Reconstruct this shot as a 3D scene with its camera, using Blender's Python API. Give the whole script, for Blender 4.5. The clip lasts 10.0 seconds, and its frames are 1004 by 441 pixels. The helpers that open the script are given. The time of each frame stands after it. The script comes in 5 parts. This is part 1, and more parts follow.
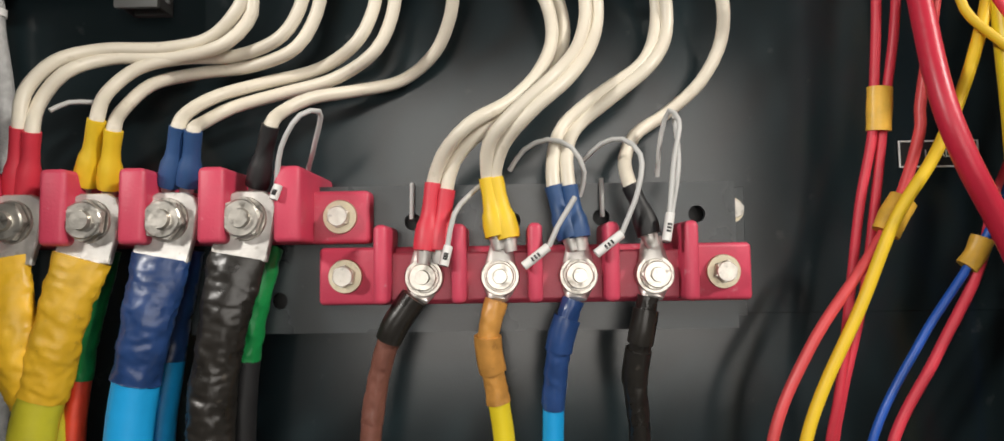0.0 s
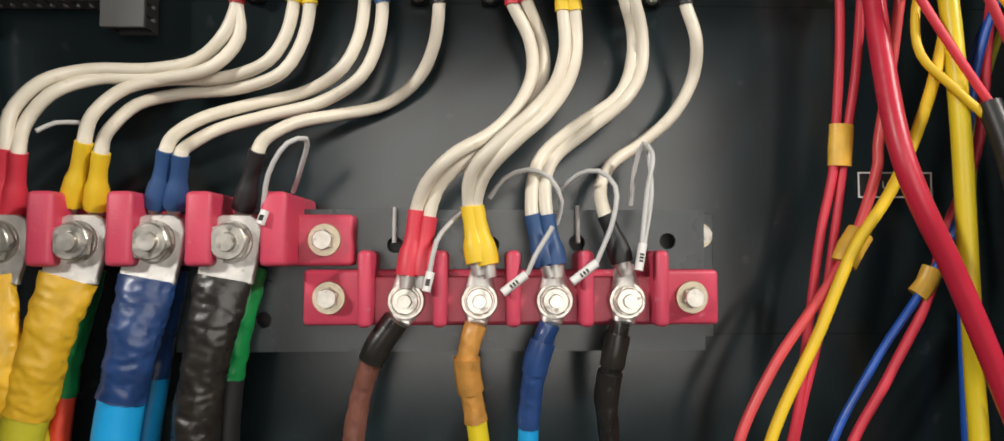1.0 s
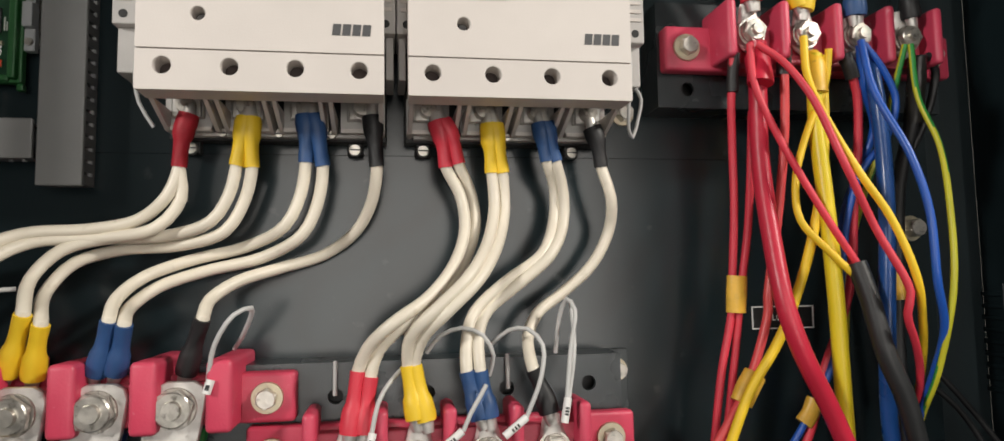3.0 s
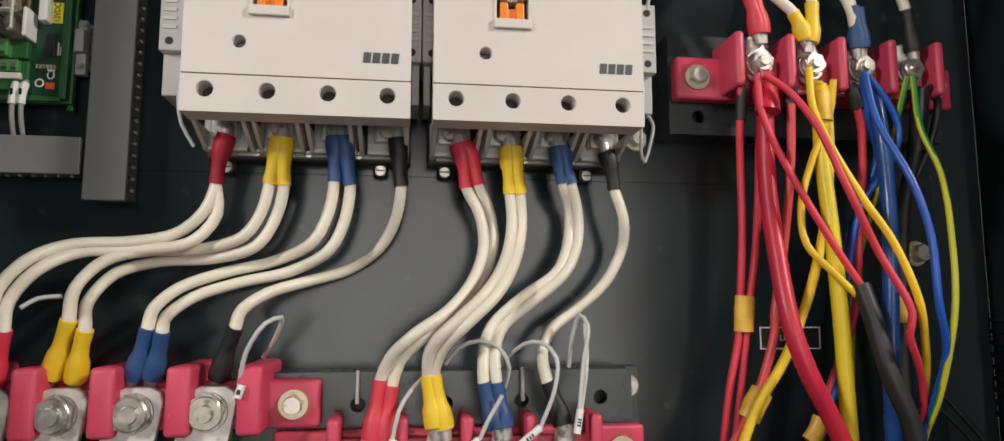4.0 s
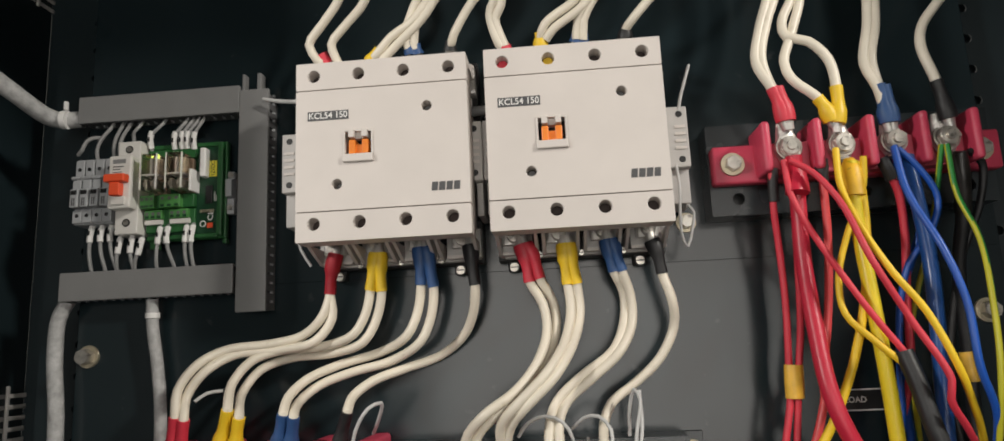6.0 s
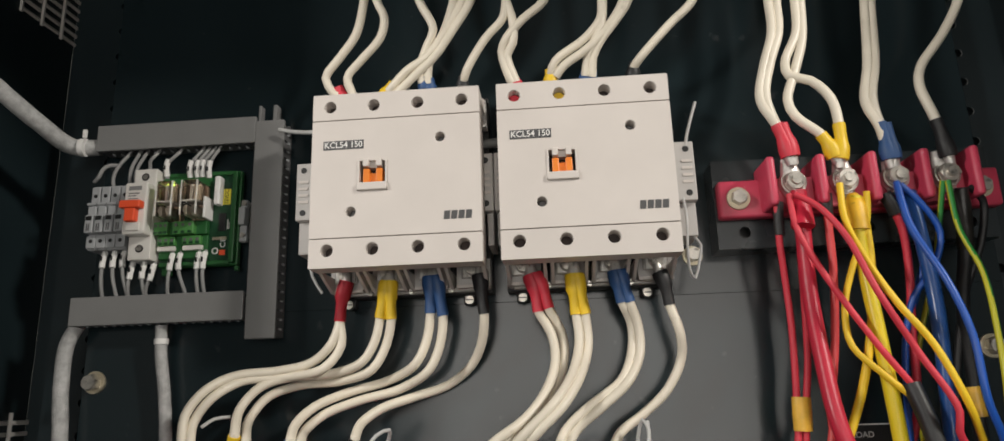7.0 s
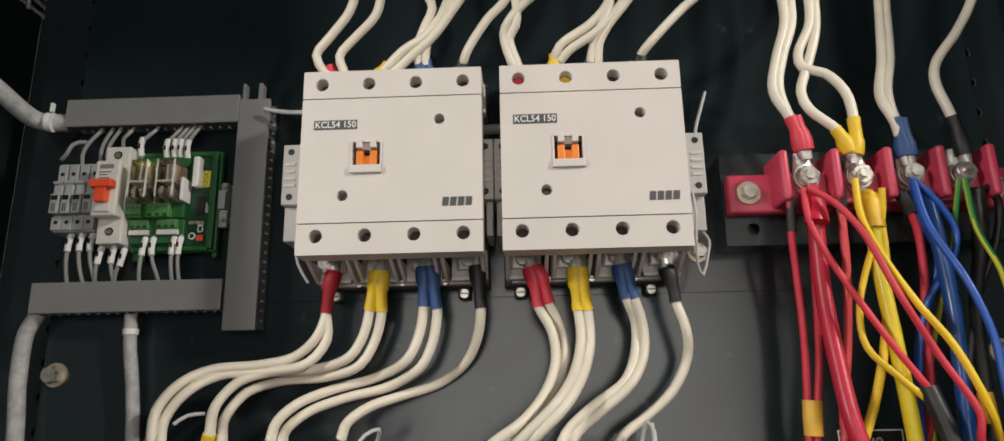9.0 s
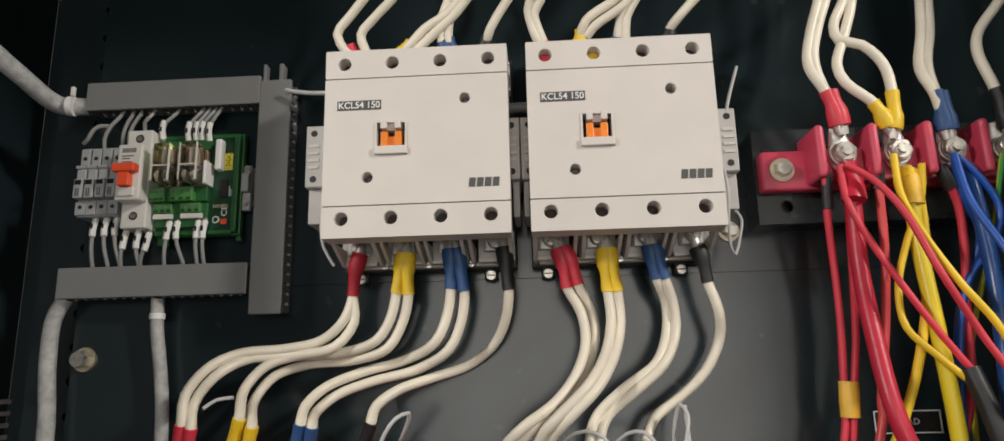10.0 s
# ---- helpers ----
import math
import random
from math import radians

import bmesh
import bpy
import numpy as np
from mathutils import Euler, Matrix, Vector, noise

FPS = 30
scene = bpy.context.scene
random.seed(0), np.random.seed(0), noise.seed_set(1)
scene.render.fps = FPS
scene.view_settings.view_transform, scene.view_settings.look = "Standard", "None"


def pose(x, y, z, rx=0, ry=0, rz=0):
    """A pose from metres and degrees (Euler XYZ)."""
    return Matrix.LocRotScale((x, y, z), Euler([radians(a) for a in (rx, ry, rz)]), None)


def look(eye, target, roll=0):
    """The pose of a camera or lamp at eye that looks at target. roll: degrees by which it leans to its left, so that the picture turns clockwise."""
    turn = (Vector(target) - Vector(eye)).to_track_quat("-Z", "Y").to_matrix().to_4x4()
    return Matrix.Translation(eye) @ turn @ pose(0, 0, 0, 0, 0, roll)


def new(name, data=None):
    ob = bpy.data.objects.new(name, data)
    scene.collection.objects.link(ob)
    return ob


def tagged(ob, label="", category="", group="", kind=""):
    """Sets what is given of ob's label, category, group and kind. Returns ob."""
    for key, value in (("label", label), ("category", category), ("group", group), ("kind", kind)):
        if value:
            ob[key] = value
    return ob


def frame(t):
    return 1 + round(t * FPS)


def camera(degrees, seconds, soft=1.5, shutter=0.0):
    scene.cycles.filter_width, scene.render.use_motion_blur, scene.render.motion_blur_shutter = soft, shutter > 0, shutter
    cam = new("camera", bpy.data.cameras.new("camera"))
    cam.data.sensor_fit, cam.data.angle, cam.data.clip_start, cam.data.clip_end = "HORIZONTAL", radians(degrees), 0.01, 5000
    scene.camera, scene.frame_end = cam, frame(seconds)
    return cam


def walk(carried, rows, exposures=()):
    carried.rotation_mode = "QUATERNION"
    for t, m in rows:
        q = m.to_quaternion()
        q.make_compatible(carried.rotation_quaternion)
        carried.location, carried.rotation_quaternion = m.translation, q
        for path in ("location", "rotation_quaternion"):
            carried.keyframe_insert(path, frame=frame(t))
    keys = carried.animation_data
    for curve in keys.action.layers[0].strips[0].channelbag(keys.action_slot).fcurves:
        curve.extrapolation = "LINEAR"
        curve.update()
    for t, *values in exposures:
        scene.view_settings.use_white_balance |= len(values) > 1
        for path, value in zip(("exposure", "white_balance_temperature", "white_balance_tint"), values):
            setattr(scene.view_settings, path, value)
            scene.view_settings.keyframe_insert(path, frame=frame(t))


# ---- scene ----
cam = camera(70.5, 10.0)
PATH = [
    (0, (0.126, -0.38, 1.012), (0.109, 1.616, 1.138), -0.8),
    (0.5, (0.129, -0.387, 1.03), (0.194, 1.609, 1.13), -1.4),
    (1, (0.122, -0.394, 1.029), (0.185, 1.603, 1.125), -0.0),
    (1.5, (0.124, -0.393, 1.031), (0.365, 1.593, 1.067), -0.1),
    (2, (0.112, -0.391, 1.034), (0.446, 1.581, 1.072), 0.3),
    (2.5, (0.109, -0.408, 1.091), (0.44, 1.561, 1.2), -1.4),
    (2.7, (0.11, -0.419, 1.094), (0.404, 1.553, 1.248), -1.1),
    (3.8, (0.098, -0.435, 1.094), (0.492, 1.517, 1.287), -0.0),
    (4, (0.103, -0.445, 1.088), (0.376, 1.522, 1.332), 0.0),
    (4.5, (0.149, -0.478, 1.102), (0.222, 1.496, 1.414), -1.9),
    (5, (0.181, -0.514, 1.111), (0.083, 1.458, 1.431), -3.7),
    (5.5, (0.169, -0.522, 1.111), (0.022, 1.45, 1.414), -3.2),
    (5.7, (0.166, -0.522, 1.114), (0.014, 1.445, 1.445), -3.0),
    (6.8, (0.153, -0.522, 1.102), (-0.014, 1.43, 1.501), -1.7),
    (7, (0.153, -0.528, 1.1), (0.007, 1.406, 1.587), -1.9),
    (7.5, (0.14, -0.517, 1.091), (0.012, 1.421, 1.571), -1.5),
    (8, (0.133, -0.507, 1.091), (0.011, 1.433, 1.564), -1.5),
    (8.5, (0.131, -0.501, 1.094), (0.036, 1.438, 1.577), -1.6),
    (9, (0.131, -0.501, 1.096), (0.069, 1.434, 1.598), -1.1),
    (9.5, (0.131, -0.495, 1.097), (0.07, 1.449, 1.563), -1.2),
    (10, (0.122, -0.494, 1.1), (0.019, 1.454, 1.542), -1.4),
]
walk(cam, [(t, look(eye, target, roll)) for t, eye, target, roll in PATH], [(0.0, 0.20), (2.0, 0.16), (4.0, -0.10), (5.5, -0.18), (10.0, -0.20)])

# ---- light and world ----
world = bpy.data.worlds.new("room_air")
scene.world = world
world.use_nodes = True
world.node_tree.nodes["Background"].inputs[0].default_value = (0.9, 0.95, 1.0, 1)
world.node_tree.nodes["Background"].inputs[1].default_value = 0.006


def area_light(name, place, aim, watts, sx, sy, colour):
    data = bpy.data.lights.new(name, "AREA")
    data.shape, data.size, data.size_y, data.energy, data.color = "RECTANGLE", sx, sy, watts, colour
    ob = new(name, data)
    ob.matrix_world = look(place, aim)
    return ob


# Unseen area light standing in for the broad bright opening mirrored in the plate.
area_light("front_opening_light", (0.27, -2.0, 1.13), (0.27, 0.0, 1.13), 13.5, 1.26, 1.00, (1.0, 0.95, 0.885))
# Two unseen side lights, added to brighten the gear; no such lamps are known.
area_light("added_side_light", (1.25, -0.88, 1.85), (0.15, 0.0, 1.05), 18.0, 0.12, 0.12, (1.0, 0.95, 0.87))
area_light("added_side_light", (-0.95, -1.05, 1.60), (0.15, 0.0, 1.05), 13.0, 0.14, 0.14, (1.0, 0.96, 0.9))

# ---- materials ----


def mat(name, colour, rough=0.5, metal=0.0, vary=0.12, scale=60.0, bump=0.15, fine=400.0, dirt=None, coat=0.0, spec=0.5):
    """A surface with a slow drift of colour, fine grain, relief and a little dirt."""
    m = bpy.data.materials.new(name)
    m.use_nodes = True
    n, l = m.node_tree.nodes, m.node_tree.links
    b = n["Principled BSDF"]
    tc = n.new("ShaderNodeTexCoord")
    big, small = n.new("ShaderNodeTexNoise"), n.new("ShaderNodeTexNoise")
    big.inputs["Scale"].default_value, small.inputs["Scale"].default_value = scale, fine
    big.inputs["Detail"].default_value, small.inputs["Detail"].default_value = 4, 3
    l.new(tc.outputs["Object"], big.inputs["Vector"])
    l.new(tc.outputs["Object"], small.inputs["Vector"])
    info = n.new("ShaderNodeObjectInfo")
    ramp = n.new("ShaderNodeMapRange")
    ramp.inputs[1].default_value, ramp.inputs[2].default_value = 0.3, 0.7
    ramp.inputs[3].default_value, ramp.inputs[4].default_value = 1 - vary, 1 + vary
    l.new(big.outputs["Fac"], ramp.inputs[0])
    ramp2 = n.new("ShaderNodeMapRange")
    ramp2.inputs[3].default_value, ramp2.inputs[4].default_value = 1 - vary * 0.5, 1 + vary * 0.5
    l.new(info.outputs["Random"], ramp2.inputs[0])
    mul = n.new("ShaderNodeMath")
    mul.operation = "MULTIPLY"
    l.new(ramp.outputs[0], mul.inputs[0])
    l.new(ramp2.outputs[0], mul.inputs[1])
    mix = n.new("ShaderNodeMix")
    mix.data_type, mix.blend_type = "RGBA", "MULTIPLY"
    mix.inputs[0].default_value = 1.0
    mix.inputs[6].default_value = (*colour, 1)
    l.new(mul.outputs[0], mix.inputs[7])
    out = mix.outputs[2]
    if dirt:
        spots = n.new("ShaderNodeTexNoise")
        spots.inputs["Scale"].default_value, spots.inputs["Detail"].default_value = dirt[1], 8
        l.new(tc.outputs["Object"], spots.inputs["Vector"])
        cut = n.new("ShaderNodeMapRange")
        cut.inputs[1].default_value, cut.inputs[2].default_value = dirt[2], dirt[2] + 0.12
        cut.inputs[3].default_value, cut.inputs[4].default_value = 0.0, dirt[3]
        l.new(spots.outputs["Fac"], cut.inputs[0])
        over = n.new("ShaderNodeMix")
        over.data_type = "RGBA"
        l.new(cut.outputs[0], over.inputs[0])
        l.new(out, over.inputs[6])
        over.inputs[7].default_value = (*dirt[0], 1)
        out = over.outputs[2]
    l.new(out, b.inputs["Base Color"])
    rr = n.new("ShaderNodeMapRange")
    rr.inputs[3].default_value, rr.inputs[4].default_value = max(rough - 0.1, 0.04), min(rough + 0.1, 1)
    l.new(big.outputs["Fac"], rr.inputs[0])
    l.new(rr.outputs[0], b.inputs["Roughness"])
    b.inputs["Metallic"].default_value = metal
    b.inputs["Coat Weight"].default_value = coat
    b.inputs["Specular IOR Level"].default_value = spec
    if bump:
        bp = n.new("ShaderNodeBump")
        bp.inputs["Strength"].default_value, bp.inputs["Distance"].default_value = bump, 0.0006
        l.new(small.outputs["Fac"], bp.inputs["Height"])
        l.new(bp.outputs[0], b.inputs["Normal"])
    return m


M = {
    "plate": mat("slate_grey_enamel", (0.012, 0.020, 0.023), 0.17, spec=0.52, vary=0.10, scale=9, bump=0.06, fine=900, dirt=((0.12, 0.125, 0.125), 60, 0.66, 0.35)),
    "cabinet": mat("black_enamel", (0.008, 0.016, 0.019), 0.42, vary=0.15, scale=8, bump=0.06, fine=900),
    "base": mat("charcoal_enamel", (0.022, 0.029, 0.032), 0.28, spec=0.6, vary=0.15, scale=20, bump=0.08, fine=700, dirt=((0.16, 0.16, 0.15), 140, 0.68, 0.5)),
    "cream": mat("cream_wire_insulation", (0.72, 0.66, 0.55), 0.42, vary=0.07, scale=45, bump=0.08, dirt=((0.42, 0.36, 0.27), 120, 0.64, 0.45)),
    "red": mat("red_pvc", (0.62, 0.036, 0.062), 0.5, vary=0.1, bump=0.1),
    "red_deep": mat("crimson_cable_jacket", (0.50, 0.018, 0.045), 0.38, vary=0.12, scale=30, bump=0.25, fine=250),
    "red_light": mat("salmon_red_pvc", (0.66, 0.07, 0.075), 0.42, vary=0.1, bump=0.1),
    "yellow": mat("yellow_pvc", (0.78, 0.52, 0.02), 0.5, vary=0.08, bump=0.1),
    "yellow_deep": mat("lemon_cable_jacket", (0.72, 0.56, 0.02), 0.4, vary=0.1, scale=30, bump=0.15),
    "blue": mat("blue_heatshrink", (0.022, 0.072, 0.20), 0.52, vary=0.15, bump=0.2),
    "blue_wire": mat("blue_pvc", (0.012, 0.085, 0.42), 0.38, vary=0.1, bump=0.1),
    "blue_deep": mat("blue_cable_jacket", (0.014, 0.07, 0.26), 0.3, vary=0.12, bump=0.15),
    "sky": mat("bright_blue_jacket", (0.01, 0.32, 0.68), 0.42, vary=0.08),
    "black": mat("black_sleeve", (0.012, 0.012, 0.013), 0.52, vary=0.2, bump=0.25),
    "tube": mat("black_split_tube", (0.016, 0.017, 0.018), 0.45, vary=0.2, bump=0.15),
    "tape_yellow": mat("yellow_tape", (0.72, 0.42, 0.02), 0.43, vary=0.18, scale=70, bump=0.3, fine=160, dirt=((0.2, 0.1, 0.02), 160, 0.66, 0.7)),
    "tape_ochre": mat("ochre_tape", (0.42, 0.20, 0.045), 0.36, vary=0.3, scale=90, bump=0.35, fine=180, dirt=((0.16, 0.07, 0.02), 140, 0.62, 0.7)),
    "tape_blue": mat("navy_tape", (0.018, 0.050, 0.16), 0.32, vary=0.3, scale=70, bump=0.3, fine=160),
    "tape_black": mat("black_tape", (0.016, 0.014, 0.012), 0.30, vary=0.3, scale=70, bump=0.35, fine=160, dirt=((0.14, 0.12, 0.1), 130, 0.68, 0.6)),
    "tag_tape": mat("amber_tape", (0.72, 0.42, 0.05), 0.4, vary=0.2, scale=120, bump=0.4, fine=200),
    "brown": mat("brown_tape", (0.17, 0.068, 0.05), 0.36, vary=0.35, scale=70, bump=0.5, fine=170, dirt=((0.30, 0.17, 0.14), 120, 0.62, 0.5)),
    "green": mat("green_tape", (0.01, 0.22, 0.055), 0.32, vary=0.2, scale=70, bump=0.45, fine=170),
    "lime": mat("yellow_green_jacket", (0.55, 0.50, 0.03), 0.4, vary=0.12),
    "orange": mat("vermilion_jacket", (0.62, 0.05, 0.02), 0.4, vary=0.12),
    "earth_yellow": mat("yellow_earth_stripe", (0.55, 0.52, 0.03), 0.42, vary=0.08, bump=0.1),
    "earth_green": mat("green_earth_stripe", (0.03, 0.26, 0.05), 0.42, vary=0.08, bump=0.1),
    "grey_wire": mat("pale_grey_wire", (0.50, 0.50, 0.49), 0.45, vary=0.08),
    "conduit": mat("grey_braided_sleeve", (0.38, 0.38, 0.375), 0.6, vary=0.22, scale=180, bump=0.8, fine=700),
    "block": mat("red_moulded_resin", (0.54, 0.020, 0.070), 0.45, vary=0.07, scale=60, bump=0.2, fine=700, dirt=((0.66, 0.28, 0.33), 190, 0.66, 0.6)),
    "steel": mat("zinc_plated_steel", (0.56, 0.53, 0.48), 0.33, 0.85, vary=0.2, scale=150, bump=0.25, dirt=((0.11, 0.095, 0.08), 210, 0.56, 0.75)),
    "gold": mat("yellow_passivated_steel", (0.56, 0.50, 0.37), 0.42, 0.8, vary=0.15, scale=150, bump=0.2, dirt=((0.25, 0.21, 0.14), 190, 0.60, 0.6)),
    "tin": mat("tinned_copper", (0.58, 0.56, 0.53), 0.45, 0.65, vary=0.16, scale=120, bump=0.35, fine=220, dirt=((0.22, 0.19, 0.16), 150, 0.58, 0.7)),
    "shell": mat("warm_white_moulding", (0.62, 0.572, 0.535), 0.5, vary=0.035, scale=25, bump=0.12, fine=1500),
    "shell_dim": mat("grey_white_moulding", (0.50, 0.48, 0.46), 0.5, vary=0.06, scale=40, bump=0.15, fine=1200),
    "dark": mat("black_moulding_and_shade", (0.014, 0.014, 0.014), 0.5, vary=0.2),
    "orange_plastic": mat("orange_plastic", (0.80, 0.22, 0.02), 0.4, vary=0.08),
    "duct": mat("grey_duct_plastic", (0.20, 0.20, 0.198), 0.48, vary=0.06, scale=30, bump=0.1, fine=900),
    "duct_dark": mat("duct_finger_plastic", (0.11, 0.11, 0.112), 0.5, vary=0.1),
    "fuse": mat("pale_grey_terminal", (0.36, 0.37, 0.38), 0.45, vary=0.08),
    "mcb": mat("off_white_moulding", (0.66, 0.64, 0.60), 0.42, vary=0.05),
    "toggle": mat("red_orange_toggle", (0.78, 0.09, 0.03), 0.38, vary=0.06),
    "pcb": mat("green_circuit_board", (0.005, 0.040, 0.015), 0.35, vary=0.3, scale=140, bump=0.3, fine=300),
    "green_plastic": mat("green_terminal_plastic", (0.015, 0.10, 0.024), 0.42, vary=0.1),
    "green_light": mat("light_green_terminal_plastic", (0.07, 0.24, 0.06), 0.42, vary=0.1),
    "control_grey": mat("grey_control_wire", (0.26, 0.26, 0.255), 0.45, vary=0.08),
    "cavity": mat("brown_black_hole_shade", (0.045, 0.030, 0.026), 0.7, vary=0.2),
    "relay_brown": mat("relay_base_plastic", (0.42, 0.30, 0.22), 0.45, vary=0.15),
    "copper": mat("relay_innards", (0.50, 0.41, 0.30), 0.4, 0.2, vary=0.3, scale=200),
    "ink": mat("dark_grey_print", (0.07, 0.07, 0.072), 0.5, vary=0.05),
    "ink_black": mat("black_print", (0.01, 0.01, 0.01), 0.4, vary=0.05),
    "white": mat("white_print", (0.75, 0.74, 0.72), 0.5, vary=0.05),
    "label_yellow": mat("yellow_print", (0.75, 0.65, 0.05), 0.5),
    "wall": mat("painted_wall", (0.24, 0.235, 0.22), 0.8, vary=0.06, scale=3, bump=0.1, fine=60),
    "floor": mat("concrete_floor", (0.14, 0.14, 0.135), 0.7, vary=0.15, scale=4, bump=0.2, fine=80),
}


def worn(m, colour, low, high, amount):
    """Rubbed, paler edges."""
    n, l = m.node_tree.nodes, m.node_tree.links
    b = n["Principled BSDF"]
    src = b.inputs["Base Color"].links[0].from_socket
    geo, cut, tex = n.new("ShaderNodeNewGeometry"), n.new("ShaderNodeMapRange"), n.new("ShaderNodeTexNoise")
    tex.inputs["Scale"].default_value, tex.inputs["Detail"].default_value = 260, 5
    cut.inputs[1].default_value, cut.inputs[2].default_value, cut.inputs[4].default_value = low, high, amount
    l.new(geo.outputs["Pointiness"], cut.inputs[0])
    mul = n.new("ShaderNodeMath")
    mul.operation = "MULTIPLY"
    l.new(cut.outputs[0], mul.inputs[0])
    l.new(tex.outputs["Fac"], mul.inputs[1])
    mx = n.new("ShaderNodeMix")
    mx.data_type = "RGBA"
    l.new(mul.outputs[0], mx.inputs[0])
    l.new(src, mx.inputs[6])
    mx.inputs[7].default_value = (*colour, 1)
    l.new(mx.outputs[2], b.inputs["Base Color"])


worn(M["block"], (0.72, 0.36, 0.40), 0.53, 0.64, 0.9)
clear = bpy.data.materials.new("clear_relay_cover")
clear.use_nodes = True
_b = clear.node_tree.nodes["Principled BSDF"]
_b.inputs["Base Color"].default_value = (0.95, 0.93, 0.86, 1)
_b.inputs["Transmission Weight"].default_value = 1.0
_b.inputs["Roughness"].default_value = 0.04
_b.inputs["IOR"].default_value = 1.12
M["clear"] = clear
led_glow = bpy.data.materials.new("lit_yellow_green_led")
led_glow.use_nodes = True
led_glow.node_tree.nodes["Principled BSDF"].inputs["Emission Color"].default_value = (0.75, 1.0, 0.15, 1)
led_glow.node_tree.nodes["Principled BSDF"].inputs["Emission Strength"].default_value = 2.5
M["led"] = led_glow

# ---- mesh tools ----


# where the control gear stands on its panel: a shallower, slightly wider layout than its drawing sizes
GEAR = Matrix.Translation((0.131, 0, 1.096)) @ Matrix.Diagonal((1.03, 0.60, 1.03, 1.0)) @ Matrix.Translation((-0.131, 0, -1.096))
layout = [Matrix()]


def thing(name, place, label="", category="", group="", kind=""):
    root = new(name)
    root.location = layout[-1] @ Vector(place)
    root.empty_display_size = 0.01
    bpy.context.view_layer.update()
    return tagged(root, label, category, group, kind)


def part(name, bm, material, parent=None, label="", smooth=False):
    """Links a bmesh, in world places, as one mesh object under a thing or a part."""
    me = bpy.data.meshes.new(name)
    bm.transform(layout[-1])
    bm.to_mesh(me)
    bm.free()
    me.materials.append(M[material])
    if smooth:
        me.shade_smooth()
        me.set_sharp_from_angle(angle=radians(40))
    ob = new(name, me)
    if parent:
        ob.parent = parent
        if parent.type == "EMPTY":
            ob.matrix_parent_inverse = Matrix.Translation(-parent.location)
    return tagged(ob, label)


def box(bm, x0, x1, y0, y1, z0, z1, bevel=0.0, seg=2):
    got = bmesh.ops.create_cube(bm, size=1.0)
    vs = got["verts"]
    for v in vs:
        v.co = Vector(((x0 + x1) / 2 + v.co.x * (x1 - x0), (y0 + y1) / 2 + v.co.y * (y1 - y0), (z0 + z1) / 2 + v.co.z * (z1 - z0)))
    if bevel:
        es = list({e for v in vs for e in v.link_edges})
        bmesh.ops.bevel(bm, geom=es, offset=bevel, segments=seg, affect="EDGES", profile=0.5)
    return bm


def boxes(*rows):
    bm = bmesh.new()
    for r in rows:
        box(bm, *r)
    return bm


def disc_y(bm, x, z, r, y0, y1, sides=24, r2=None, turn=0.0):
    """A round or hexagonal slug along y, from the face y0 (nearer) to y1."""
    ring = [(math.cos(turn + 2 * math.pi * i / sides), math.sin(turn + 2 * math.pi * i / sides)) for i in range(sides)]
    a = [bm.verts.new((x + c * (r2 or r), y0, z + s * (r2 or r))) for c, s in ring]
    b = [bm.verts.new((x + c * r, y1, z + s * r)) for c, s in ring]
    bm.faces.new(a)
    bm.faces.new(list(reversed(b)))
    for i in range(sides):
        j = (i + 1) % sides
        bm.faces.new((a[j], a[i], b[i], b[j]))
    bmesh.ops.recalc_face_normals(bm, faces=bm.faces[:])
    return bm


def nut_y(bm, x, z, r, y0, y1, turn=0.0):
    """A hexagonal nut with a chamfered face."""
    disc_y(bm, x, z, r, y0 + (y1 - y0) * 0.14, y1, 6, None, turn)
    disc_y(bm, x, z, r * 0.90, y0, y0 + (y1 - y0) * 0.145, 24, r * 0.83, turn)
    return bm


def ring_y(bm, x, z, r, hole, y0, y1, sides=28):
    """A flat washer along y."""
    rows = []
    for rad, y in ((hole, y0), (r - 0.0003, y0), (r, (y0 + y1) / 2), (r, y1), (hole, y1)):
        rows.append([bm.verts.new((x + rad * math.cos(2 * math.pi * i / sides), y, z + rad * math.sin(2 * math.pi * i / sides))) for i in range(sides)])
    for k in range(5):
        p, q = rows[k], rows[(k + 1) % 5]
        for i in range(sides):
            j = (i + 1) % sides
            bm.faces.new((p[i], p[j], q[j], q[i]))
    bmesh.ops.recalc_face_normals(bm, faces=bm.faces[:])
    return bm


